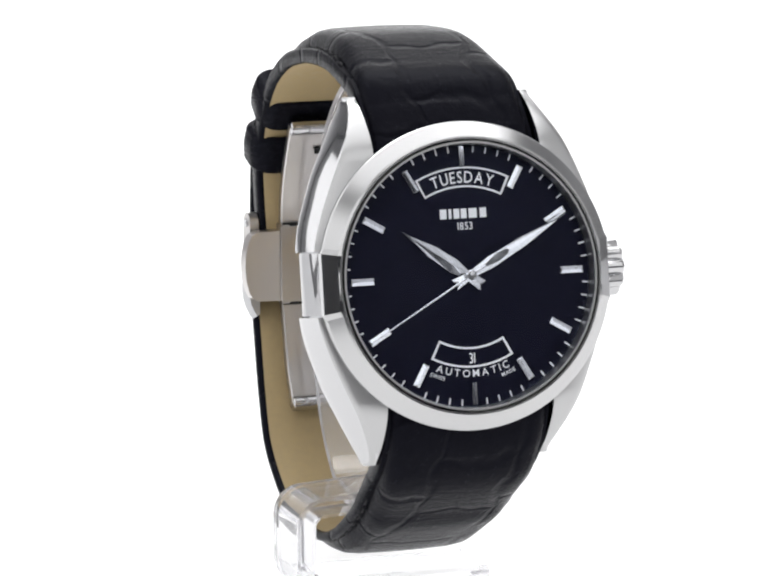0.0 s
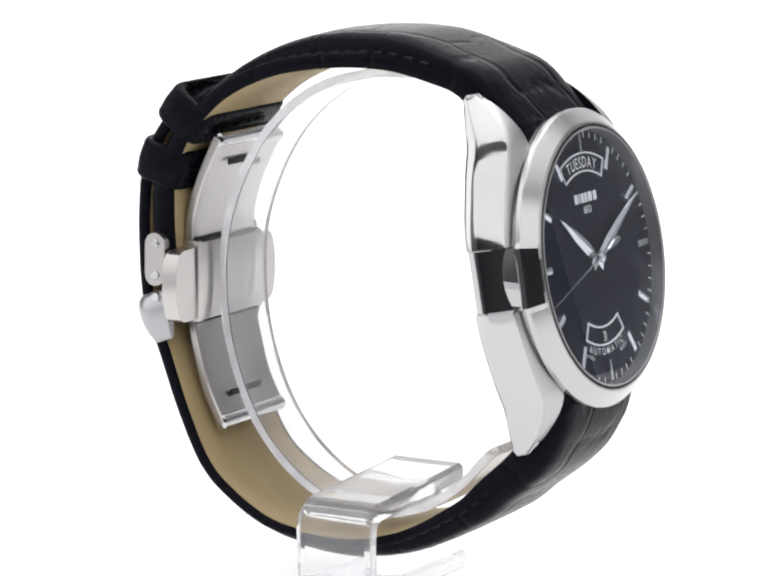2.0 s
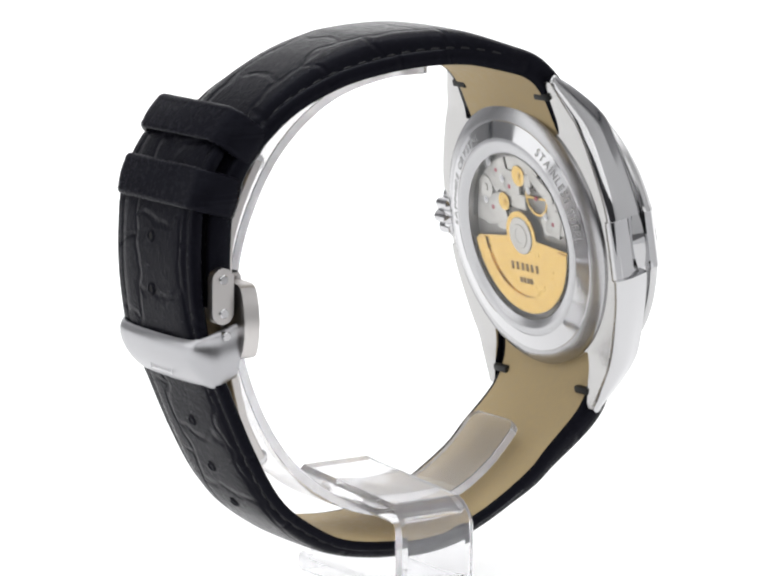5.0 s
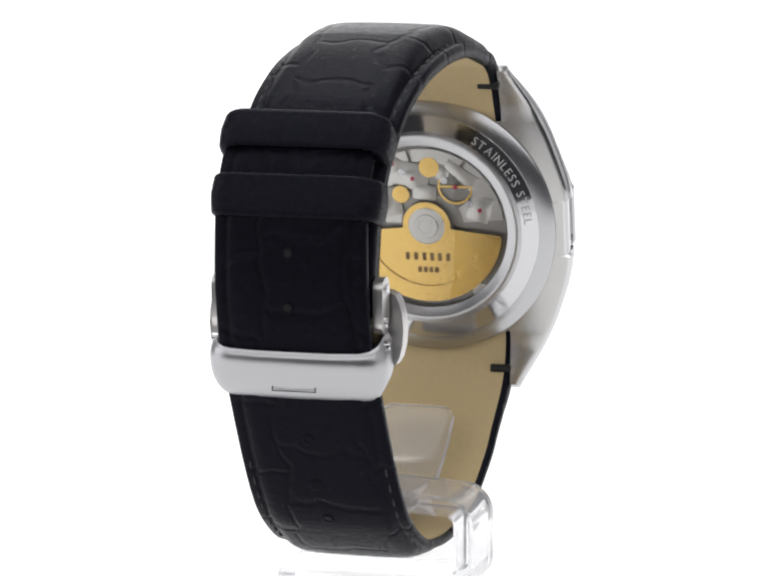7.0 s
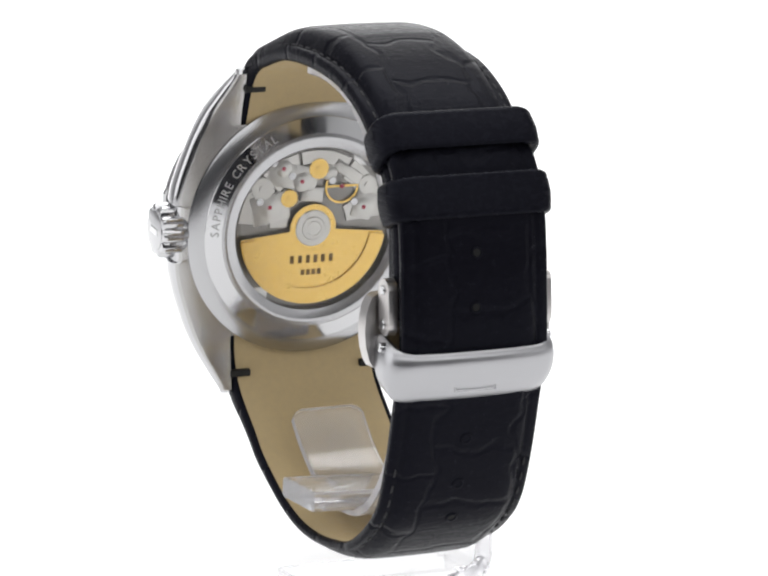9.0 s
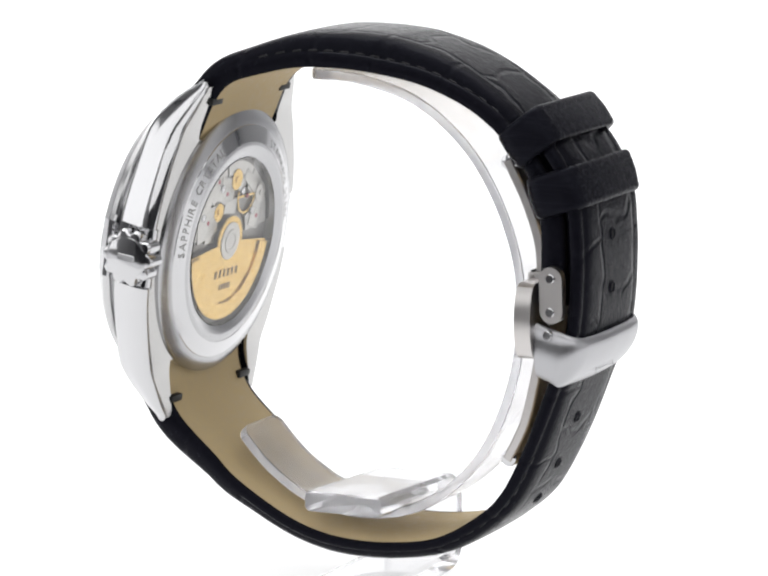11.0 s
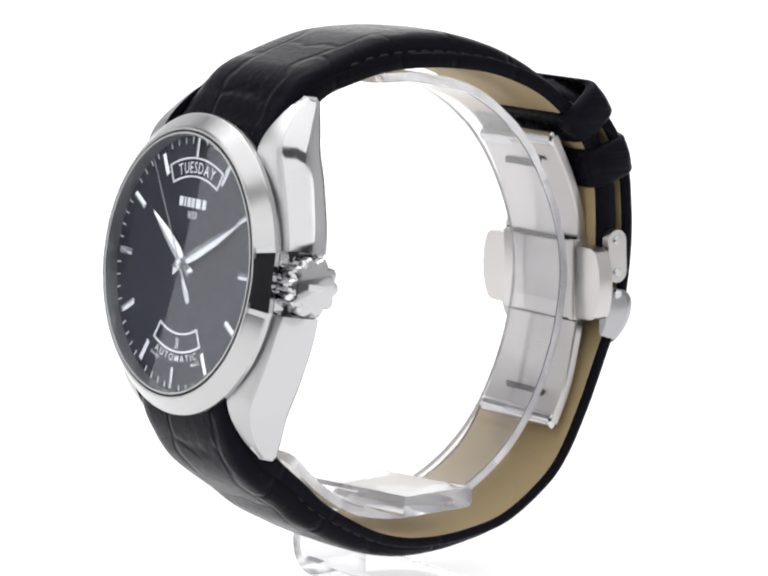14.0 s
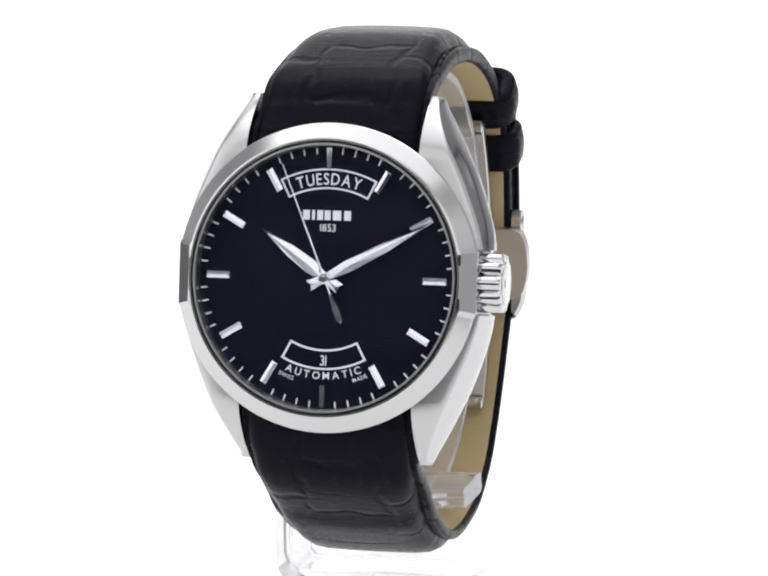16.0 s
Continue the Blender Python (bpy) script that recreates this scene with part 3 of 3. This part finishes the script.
second_pointer = pointer("second_pointer", merge(([(-0.14, -2.2, 0), (0.14, -2.2, 0), (0.07, 15.1, 0), (-0.07, 15.1, 0), (0, -2.2, 0.1), (0, 15.1, 0.07)], [(3, 2, 1, 0), (0, 1, 4), (1, 2, 5, 4), (2, 3, 5), (3, 0, 4, 5)]), prism([(-0.35, -5.7), (0, -6.1), (0.35, -5.7), (0.5, -4.2), (0.15, -2.2), (-0.15, -2.2), (-0.5, -4.2)][::-1], 0.0, 0.2, 0.16),
                                                 revolve([(0, 0), (0.75, 0), (0.75, 0.25), (0.5, 0.4), (0, 0.42)], 24)), "thin steel sweep second pointer with counterweight")
second_pointer.matrix_basis = head_pose(-119.4, 1.12)


# crown
def crown_geo():
    seg, rings = 120, []
    for x, k in ((17.6, 0.85), (18.6, 0.93), (18.9, 1.0), (21.3, 1.0), (21.65, 0.93), (21.75, 0.84)):
        ring = []
        for i in range(seg):
            a = 2 * math.pi * i / seg
            r = 3.5 * k * (0.9 + 0.185 * abs(math.cos(5 * a)) if k > 0.9 else 1.0)
            ring.append(head(x, r * math.sin(a), -4.7 + r * math.cos(a)))
        rings.append(ring)
    return loft(rings)


crown = part("crown", crown_geo(), STEEL_POLISHED, watch, "fluted steel winding crown", 30)
part("crown_cap", loft([[head(x, 2.75 * k * math.sin(a * math.pi / 20), -4.7 + 2.75 * k * math.cos(a * math.pi / 20)) for a in range(40)] for x, k in ((21.7, 1), (21.82, 1), (21.86, 0.95))]), STEEL_POLISHED, crown, "polished crown end")
part("crown_emblem", moved(block(0.12, 0.9, 2.4, 0.05, 1, at=(21.9, 0.0, -4.7)), head), CHROME, crown, "plain raised steel emblem")

# case back
back = part("case_back", moved(revolve([(18.1, -7.2), (18.1, -7.75), (17.8, -8.0), (16.3, -8.52), (15.9, -8.6), (13.4, -9.35), (13.0, -9.4), (12.6, -9.3), (11.6, -8.9), (11.5, -7.35), (16.0, -7.2)], 128, True), head), STEEL_BACK, watch, "satin steel case back ring")
part("engraved_band", moved(revolve([(16.0, -8.58), (15.95, -8.66), (13.75, -9.30), (13.7, -9.22)], 128, True), head), STEEL_POLISHED, back)
def back_text(word, deg, r, size):
    g = arc_text(word, deg, r, size, 0.0, 0.22)
    out = []
    for u, v, _ in g[0]:
        k = math.hypot(u, v)
        out.append(head(-u, v, -8.72 - (15.9 - k) * 0.3))
    return out, g[1]


part("case_back_lettering", back_text("STAINLESS STEEL", 58, 14.2, 1.15), ENGRAVED_STEEL, back, "engraved lettering")
part("case_back_lettering", back_text("SAPPHIRE CRYSTAL", -58, 14.2, 1.15), ENGRAVED_STEEL, back)
movement = part("movement", moved(revolve([(0, -7.45), (11.5, -7.45), (11.5, -7.34), (0, -7.34)]), head), PLATE_DARK, watch, "nickel movement plate behind the case back crystal")
back_crystal = part("back_crystal", moved(revolve([(0, -8.8), (11.6, -8.8), (11.6, -8.98), (0, -8.98)]), head), BACK_SAPPHIRE, back, "clear window in the case back")
back_crystal.visible_shadow = False


def hub(u, v, profile, seg=32):
    return moved(revolve(profile, seg), lambda x, y, n: head(u + x, v + y, n))


part("rotor", merge(moved(sector(96, 264, 3.0, 10.6, -8.35, -8.1, 40), head), moved(sector(98, 262, 8.6, 10.8, -8.6, -8.1, 40), head), moved(sector(-60, 97, 0.6, 3.4, -8.35, -8.1, 30), head),
                    moved(sector(263, 300, 0.6, 3.4, -8.35, -8.1, 12), head), moved(sector(97, 263, 0.6, 3.1, -8.35, -8.1, 12), head)), GOLD, movement, "gilt winding rotor")
part("rotor_bearing", hub(0, 0, [(0, -8.55), (1.0, -8.55), (1.1, -8.62), (1.6, -8.62), (1.7, -8.5), (2.5, -8.48), (2.6, -8.4), (2.6, -8.2), (0, -8.2)]), PLATE, movement, "steel ball bearing")
part("rotor_mark", merge(*[moved(block(0.55, hgt, 0.04, 0, at=(u, v, -8.37)), head) for u, hgt, v in ((-2.9, 1.1, -4.4), (-1.7, 1.1, -4.4), (-0.6, 1.1, -4.4), (0.5, 1.1, -4.4), (1.7, 1.1, -4.4), (2.9, 1.1, -4.4), (-1.2, 0.8, -6.3), (-0.4, 0.8, -6.3), (0.4, 0.8, -6.3), (1.2, 0.8, -6.3))]), ENGRAVED, movement, "plain dark bars for the maker mark")
part("balance_wheel", merge(moved(revolve([(2.2, -7.85), (2.5, -7.85), (2.5, -7.65), (2.2, -7.65)], 48, True), lambda x, y, n: head(-4.2 + x, 5.6 + y, n)), moved(block(4.6, 0.35, 0.15, 0.03, 1, at=(-4.2, 5.6, -7.75)), head)), GOLD, movement)
for _u, _v, _su, _sv, _r in ((3.2, 7.4, 7.5, 3.6, 0.2), (-5.0, 7.6, 4.8, 1.7, 0.6), (6.3, 3.0, 5.5, 4.2, -0.2), (-7.6, 2.6, 3.2, 3.8, 0.3), (0.2, 4.7, 3.4, 2.2, 0.1)):
    _g = block(_su, _sv, 0.5, 0.25, 2)
    _m = Matrix.Rotation(_r, 3, "Z")
    part("bridge", moved(_g, lambda x, y, n: head(*(_m @ Vector((x, y, 0)) + Vector((_u, _v, n - 7.7))))), PLATE, movement)

for _a0, _a1, _r0, _r1, _n in ((14, 44, 7.4, 10.9, -7.9), (47, 84, 6.6, 10.9, -7.78), (-84, -60, 5.2, 10.9, -7.82), (-57, -33, 8.0, 10.9, -7.74), (-30, 11, 9.1, 10.9, -7.86), (62, 88, 3.7, 6.2, -7.72)):
    part("bridge", moved(sector(_a0, _a1, _r0, _r1, -7.4, _n, 14), head), PLATE, movement)


def gear(u, v, r, teeth, n0, n1):
    """A toothed wheel with a hub."""
    out = []
    for i in range(teeth * 4):
        a, k = 2 * math.pi * i / (teeth * 4), r * (1.0 if i % 4 in (0, 1) else 0.9)
        out.append((u + k * math.sin(a), v + k * math.cos(a)))
    hub_ = moved(revolve([(0, n0), (r * 0.3, n0), (r * 0.3, n0 - 0.12), (0, n0 - 0.12)], 16), lambda x, y, n: (u + x, v + y, n))
    return moved(merge(prism(out, n0, n1), hub_), head)


for _u, _v, _r, _k, _m in ((-0.6, 8.3, 1.5, 16, GOLD), (7.6, 5.9, 1.7, 18, PLATE), (-8.0, 5.6, 1.4, 15, PLATE), (3.6, 4.3, 1.3, 14, GOLD)):
    part("gear_wheel", gear(_u, _v, _r, _k, -8.0, -7.85), _m, movement)
for _u, _v, _r in ((1.8, 6.6, 1.5), (6.4, 3.2, 1.7), (-7.6, 2.4, 1.6), (4.6, 8.6, 1.3), (-2.3, 7.6, 1.1)):
    part("bridge", hub(_u, _v, [(0, -7.98), (_r * 0.85, -7.98), (_r, -7.88), (_r, -7.4), (0, -7.4)]), PLATE, movement)
for _u, _v in ((1.8, 6.6), (-4.2, 5.6), (6.4, 3.2), (4.6, 8.6), (-7.6, 2.4)):
    part("jewel", hub(_u, _v, [(0, -8.02), (0.32, -8.02), (0.36, -7.9), (0, -7.9)], 16), RUBY, movement)
    part("screw", hub(_u + 1.5, _v + 0.9, [(0, -8.06), (0.5, -8.06), (0.55, -7.9), (0, -7.9)], 16), STEEL_BACK, movement)


# keepers
def keeper_geo(at, tang, x_half, depth, width, thick=1.7):
    """A leather loop round both strap layers; tang: the strap's way there in (y, z)."""
    t = Vector(tang).normalized()
    n = Vector((-t.y, t.x))
    if n.dot(Vector(at) - Vector((0, 44))) < 0:
        n = -n
    outline = []
    for sx, sn in ((1, 1), (-1, 1), (-1, -1), (1, -1)):
        rr = 2.5
        start = {(1, 1): 0, (-1, 1): 90, (-1, -1): 180, (1, -1): 270}[(sx, sn)]
        for k in range(0, 91, 15):
            a = radians(start + k)
            outline.append((sx * (x_half - rr) + rr * math.cos(a), sn * (depth / 2 - rr) + rr * math.sin(a)))
    rings = []
    for w, off in ((-0.5, -0.95), (-0.485, -0.5), (-0.44, -0.16), (-0.37, 0.03), (-0.31, 0.0), (-0.25, 0.1), (0.0, 0.22), (0.25, 0.1), (0.31, 0.0), (0.37, 0.03), (0.44, -0.16), (0.485, -0.5), (0.5, -0.95), (0.46, -thick), (-0.46, -thick)):
        ring = []
        for x, d in outline:
            k = Vector((x, d))
            u = k + k.normalized() * off
            p = Vector(at) + n * u.y + t * (w * width)
            ring.append((u.x - 1.75, p.x, p.y))
        rings.append(ring)
    vs, fs = loft(rings, ring_loop=True)
    return vs, fs, [(v[0] * 1.0 + 15, v[2] * 1.3) for v in vs]


part("keeper", keeper_geo((-25.7, 64.9), (-0.62, -0.78), 10.9, 7.2, 5.3), KEEPER_LEATHER, watch, "black leather strap keeper", 50)
part("keeper", keeper_geo((-29.4, 58.1), (-0.3, -0.95), 10.9, 7.2, 5.5), KEEPER_LEATHER, watch, "", 50)

# punched holes, along the long strap half
def surface(z, lo=0.5, side=-1):
    """Outer face of the long strap half at height z on the clasp side: place and outward way in (y, z)."""
    k = min((i for i, p in enumerate(lo_pts) if p.x < -15), key=lambda i: abs(lo_pts[i].y - z))
    t = (lo_pts[k + 1] - lo_pts[k - 1]).normalized()
    n = Vector((t.y, -t.x))
    n = n if n.x < 0 else -n
    s = lo_len[k] / lo_len[-1]
    e = lerp_table([(0.3, 1.9), (1, 1.6)], s) + lerp_table([(0.38, 1.2), (0.55, 0.5), (1, 0.35)], s)
    return lo_pts[k] + n * e, n, Vector((-n.y, n.x))


def hole_geo(z, mid):
    p, n, t = surface(z)
    rings = []
    for r, off in ((0.85, -0.1), (0.8, 0.04), (0.66, 0.08), (0.55, 0.0), (0.5, -0.08)):
        ring = []
        for a in range(16):
            c, d = r * math.cos(a * math.pi / 8), r * math.sin(a * math.pi / 8)
            q = p + n * off + t * d
            ring.append((mid + c, q.x, q.y))
        rings.append(ring)
    return loft(rings, caps=True)


for _z, _x in ((52.0, -2.0), (45.5, -2.1), (28.2, -1.1), (22.4, -1.0), (17.8, -0.5)):
    _hole = part("punched_hole", hole_geo(_z, _x), KEEPER_LEATHER, lower_strap)
    # the shallow hole's floor is painted black for the shade of its depth
    _hole.data.materials.append(HOLE_SHADE)
    for _p in _hole.data.polygons:
        _p.material_index = int(len(_p.vertices) > 4)


# folding clasp
def blade(line, half, thick, x0=CX):
    pts = spline(line, 8)
    rings = []
    for i, p in enumerate(pts):
        t = (pts[min(i + 1, len(pts) - 1)] - pts[max(i - 1, 0)]).normalized()
        n = Vector((t.y, -t.x))
        b = 0.18
        prof = [(-half, b), (-half + b, 0), (half - b, 0), (half, b), (half, thick - b), (half - b, thick), (-half + b, thick), (-half, thick - b)]
        rings.append([(x0 + x, p.x + n.x * (y - thick / 2), p.y + n.y * (y - thick / 2)) for x, y in prof])
    return loft(rings)


def pin(x0, x1, y, z, r):
    return loft([[(x, y + k * r * math.cos(a * math.pi / 10), z + k * r * math.sin(a * math.pi / 10)) for a in range(20)] for x, k in ((x0, 1), (x1 - (0.12 if x1 > x0 else -0.12), 1), (x1, 0.82))])


clasp = part("clasp", merge(block(15.4, 0.9, 10.6, 0.25, 2, at=(CX, -25.3, 42.1)), block(1.2, 3.0, 11.0, 0.25, 2, at=(CX - 6.9, -26.4, 42.1)), block(1.2, 3.0, 11.0, 0.25, 2, at=(CX + 6.9, -26.4, 42.1))), STEEL_CLASP, watch, "satin steel folding clasp")
part("blade", blade([(-21.9, 61.6), (-24.6, 56.2), (-26.3, 51.0), (-26.6, 46.6)], 7.3, 1.3), STEEL_CLASP, clasp)
part("blade", blade([(-26.4, 37.0), (-25.6, 33.0), (-24.2, 27.6), (-21.9, 22.9)], 7.3, 1.3), STEEL_CLASP, clasp)
# dark strips draw the shade between the clasp block and its blades
for _z in (47.55, 36.65):
    part("hinge_gap", block(14.6, 0.5, 0.5, 0.05, 1, at=(CX, -25.45, _z)), SLOT_SHADE, clasp)
for _z in (61.4, 23.1):
    part("hinge_pin", merge(pin(CX, CX + 7.2, -22.1, _z, 1.1), pin(CX, CX - 7.2, -22.1, _z, 1.1)), STEEL_POLISHED, clasp)
    # dark bar for the shade in the blade's slot
    part("blade_slot", block(7.0, 0.2, 0.9, 0.08, 1, at=(CX, -22.6 if _z > 40 else -22.7, _z - 3.4 if _z > 40 else _z + 3.4), turn=Matrix.Rotation(0.0, 3, "X")), SLOT_SHADE, clasp)
for _s in (1, -1):
    _side = [(10.9, 37.1), (11.7, 37.5), (12.2, 38.4), (12.6, 40.0), (12.75, 41.9)]
    _out = [(7.0, 37.0)] + _side + [(x, 83.8 - z) for x, z in _side[-2::-1]] + [(7.0, 46.8)]
    part("pusher", loft([[(CX + _s * x, y, z) for x, z in _out] for y in (-27.4, -25.2)]), STEEL_CLASP, clasp, "rounded clasp pusher" if _s > 0 else "")
    _link = [(-29.5 + 1.55 * math.cos(a), 47.4 + 1.55 * math.sin(a)) for a in [radians(k) for k in range(0, 181, 20)]] + [(-29.6 + 1.55 * math.cos(a), 43.3 + 1.55 * math.sin(a)) for a in [radians(k) for k in range(180, 361, 20)]]
    part("link", loft([[(CX + _s * x, y, z) for y, z in _link] for x in (9.9, 11.0, 11.15)]), STEEL_CLASP, clasp)
    for _z in (47.5, 43.2):
        part("rivet", pin(CX + _s * 10.6, CX + _s * 11.45, -29.5, _z, 0.62), STEEL_POLISHED, clasp)
    part("rivet", pin(CX + _s * 10.6, CX + _s * 11.75, -29.3, 40.3, 0.62), STEEL_POLISHED, clasp)


def cover_geo():
    """The outer bar, bent round the strap's edges."""
    path = [(11.3, -27.4), (11.3, -30.0)] + [(11.3 - 3.4 + 3.4 * math.cos(a), -30.6 - 3.2 * math.sin(a)) for a in [radians(k) for k in range(10, 91, 16)]]
    path += [(5.0, -34.1), (0.0, -34.25)]
    path = path + [(-x, y) for x, y in path[-2::-1]]
    rings = []
    for i, (x, y) in enumerate(path):
        a, b = Vector(path[max(i - 1, 0)]), Vector(path[min(i + 1, len(path) - 1)])
        t = (b - a).normalized()
        n = Vector((t.y, -t.x))
        if n.dot(Vector((x, y + 28))) < 0:
            n = -n
        side = min(1.0, max(0.0, (y + 34.0) / 6.5))
        z1, z0 = 39.7 + 2.0 * side, 33.2 + 1.5 * side
        zz = lambda k: z0 + (z1 - z0) * k
        prof = [(-1.3, zz(0.03)), (-0.95, z0), (-0.8, zz(0.02)), (-0.45, zz(0.1)), (-0.05, zz(0.24)), (0.2, zz(0.4)), (0.28, zz(0.56)), (0.22, zz(0.72)), (-0.02, zz(0.87)), (-0.4, zz(0.97)), (-0.75, z1), (-1.3, zz(0.97))]
        lean = lambda z: -max(0.0, (40.2 - z) / 6.6) ** 1.5 * 2.6
        rings.append([(CX + x + n.x * o, y + n.y * o - lean(z) * (1 - side), z) for o, z in prof])
    return loft(rings)


cover = part("clasp_cover", cover_geo(), COVER_STEEL, watch, "satin steel clasp cover bar", 40)

part("cover_mark", merge(block(5.6, 0.1, 0.16, 0, at=(CX, -32.6, 35.5)), block(5.6, 0.1, 0.16, 0, at=(CX, -32.2, 34.5)), block(0.16, 0.1, 1.1, 0, at=(CX - 2.8, -32.4, 35.0)), block(0.16, 0.1, 1.1, 0, at=(CX + 2.8, -32.4, 35.0))),
     STEEL_POLISHED, cover, "plain framed maker plate")

# ---- the stand ----
stand = thing("watch_stand", 2.2, "clear acrylic bent-sheet watch stand with open cuff", "display stand")
SHEET = 2.7


def bent_sheet():
    """One strip: foot, upright and arm, with rounded bends."""
    r = 2.6
    foot = 2.2 + SHEET / 2
    line = [(-13.0, foot)]
    cx = 12.45
    line += [(cx - r + r * math.sin(radians(a)), foot + r - r * math.cos(radians(a))) for a in range(0, 91, 6)]
    top = 14.5
    line += [(cx - r + r * math.cos(radians(a)), top - r + r * math.sin(radians(a))) for a in range(0, 91, 6)]
    line += [(-12.2, top + 1.2)]  # the arm rises a little to its free end
    rings = []
    for i, p in enumerate(line):
        a, b = Vector(line[max(i - 1, 0)]), Vector(line[min(i + 1, len(line) - 1)])
        t = (b - a).normalized()
        n = Vector((t.y, -t.x))
        h, hw, bv = SHEET / 2, 5.5, 0.5
        prof = [(-hw, -h + bv), (-hw + bv, -h), (hw - bv, -h), (hw, -h + bv), (hw, h - bv), (hw - bv, h), (-hw + bv, h), (-hw, h - bv)]
        rings.append([(p[0] + n.x * o, w, p[1] + n.y * o) for w, o in prof])
    return loft(rings)


part("frame", bent_sheet(), ACRYLIC, stand, "clear bent acrylic upright and foot", 40)


def cuff_geo():
    """The open ring: it stands skew, nearer to the crown side at its back."""
    line = spline([(6.6, 71.3), (-1.0, 70.9), (-9.5, 68.2), (-17.0, 61.8), (-22.0, 52.5), (-23.7, 43.0), (-22.0, 32.0), (-17.0, 22.0), (-9.0, 15.3), (0.0, 13.1), (8.0, 14.4), (14.0, 18.0), (18.6, 22.8)], 8)
    last = len(line) - 1
    rings = []
    for i, p in enumerate(line):
        t = (line[min(i + 1, last)] - line[max(i - 1, 0)]).normalized()
        n = Vector((t.y, -t.x))
        e = min(i, last - i)
        hw, h, bv = (3.9, 4.8, 5.2)[min(e, 2)], 0.65, 0.12
        mid = lerp_table([(0, -3.0), (0.42, -3.5), (0.62, -1.8), (0.75, -0.5), (1, -0.45)], i / last)
        prof = [(-hw, -h + bv), (-hw + bv, -h), (hw - bv, -h), (hw, -h + bv), (hw, h - bv), (hw - bv, h), (-hw + bv, h), (-hw, h - bv)]
        rings.append([(mid + w, p.x + n.x * o, p.y + n.y * o) for w, o in prof])
    return loft(rings)


cuff = part("cuff", cuff_geo(), CUFF_ACRYLIC, stand, "clear open acrylic cuff with frosted edges", 40)
second_material(cuff, FROSTED, lambda n, c: abs(n.x) > 0.9)


# ---- what moves ----
def turn(t):
    """The stand's turn in degrees at t seconds."""
    return 20.4456 * (t - 8.0) + float(np.interp(t, [0, 1, 3.5, 8, 11.5, 13.5, 16], [2.9, 2.7, 3.6, 3.55, 2.95, 3.25, 2.7]))


def motions():
    times = [0.5 * i for i in range(33)]
    walk(watch, [(t, pose(0, 0, 8.8 * MM, 0, 0, turn(t))) for t in times])
    walk(stand, [(t, pose(0, 0, 2.2 * MM, 0, 0, turn(t))) for t in times])
    walk(second_pointer, [(t, head_pose(-119.4 + 6.06 * t, 1.12)) for t in times])


motions()
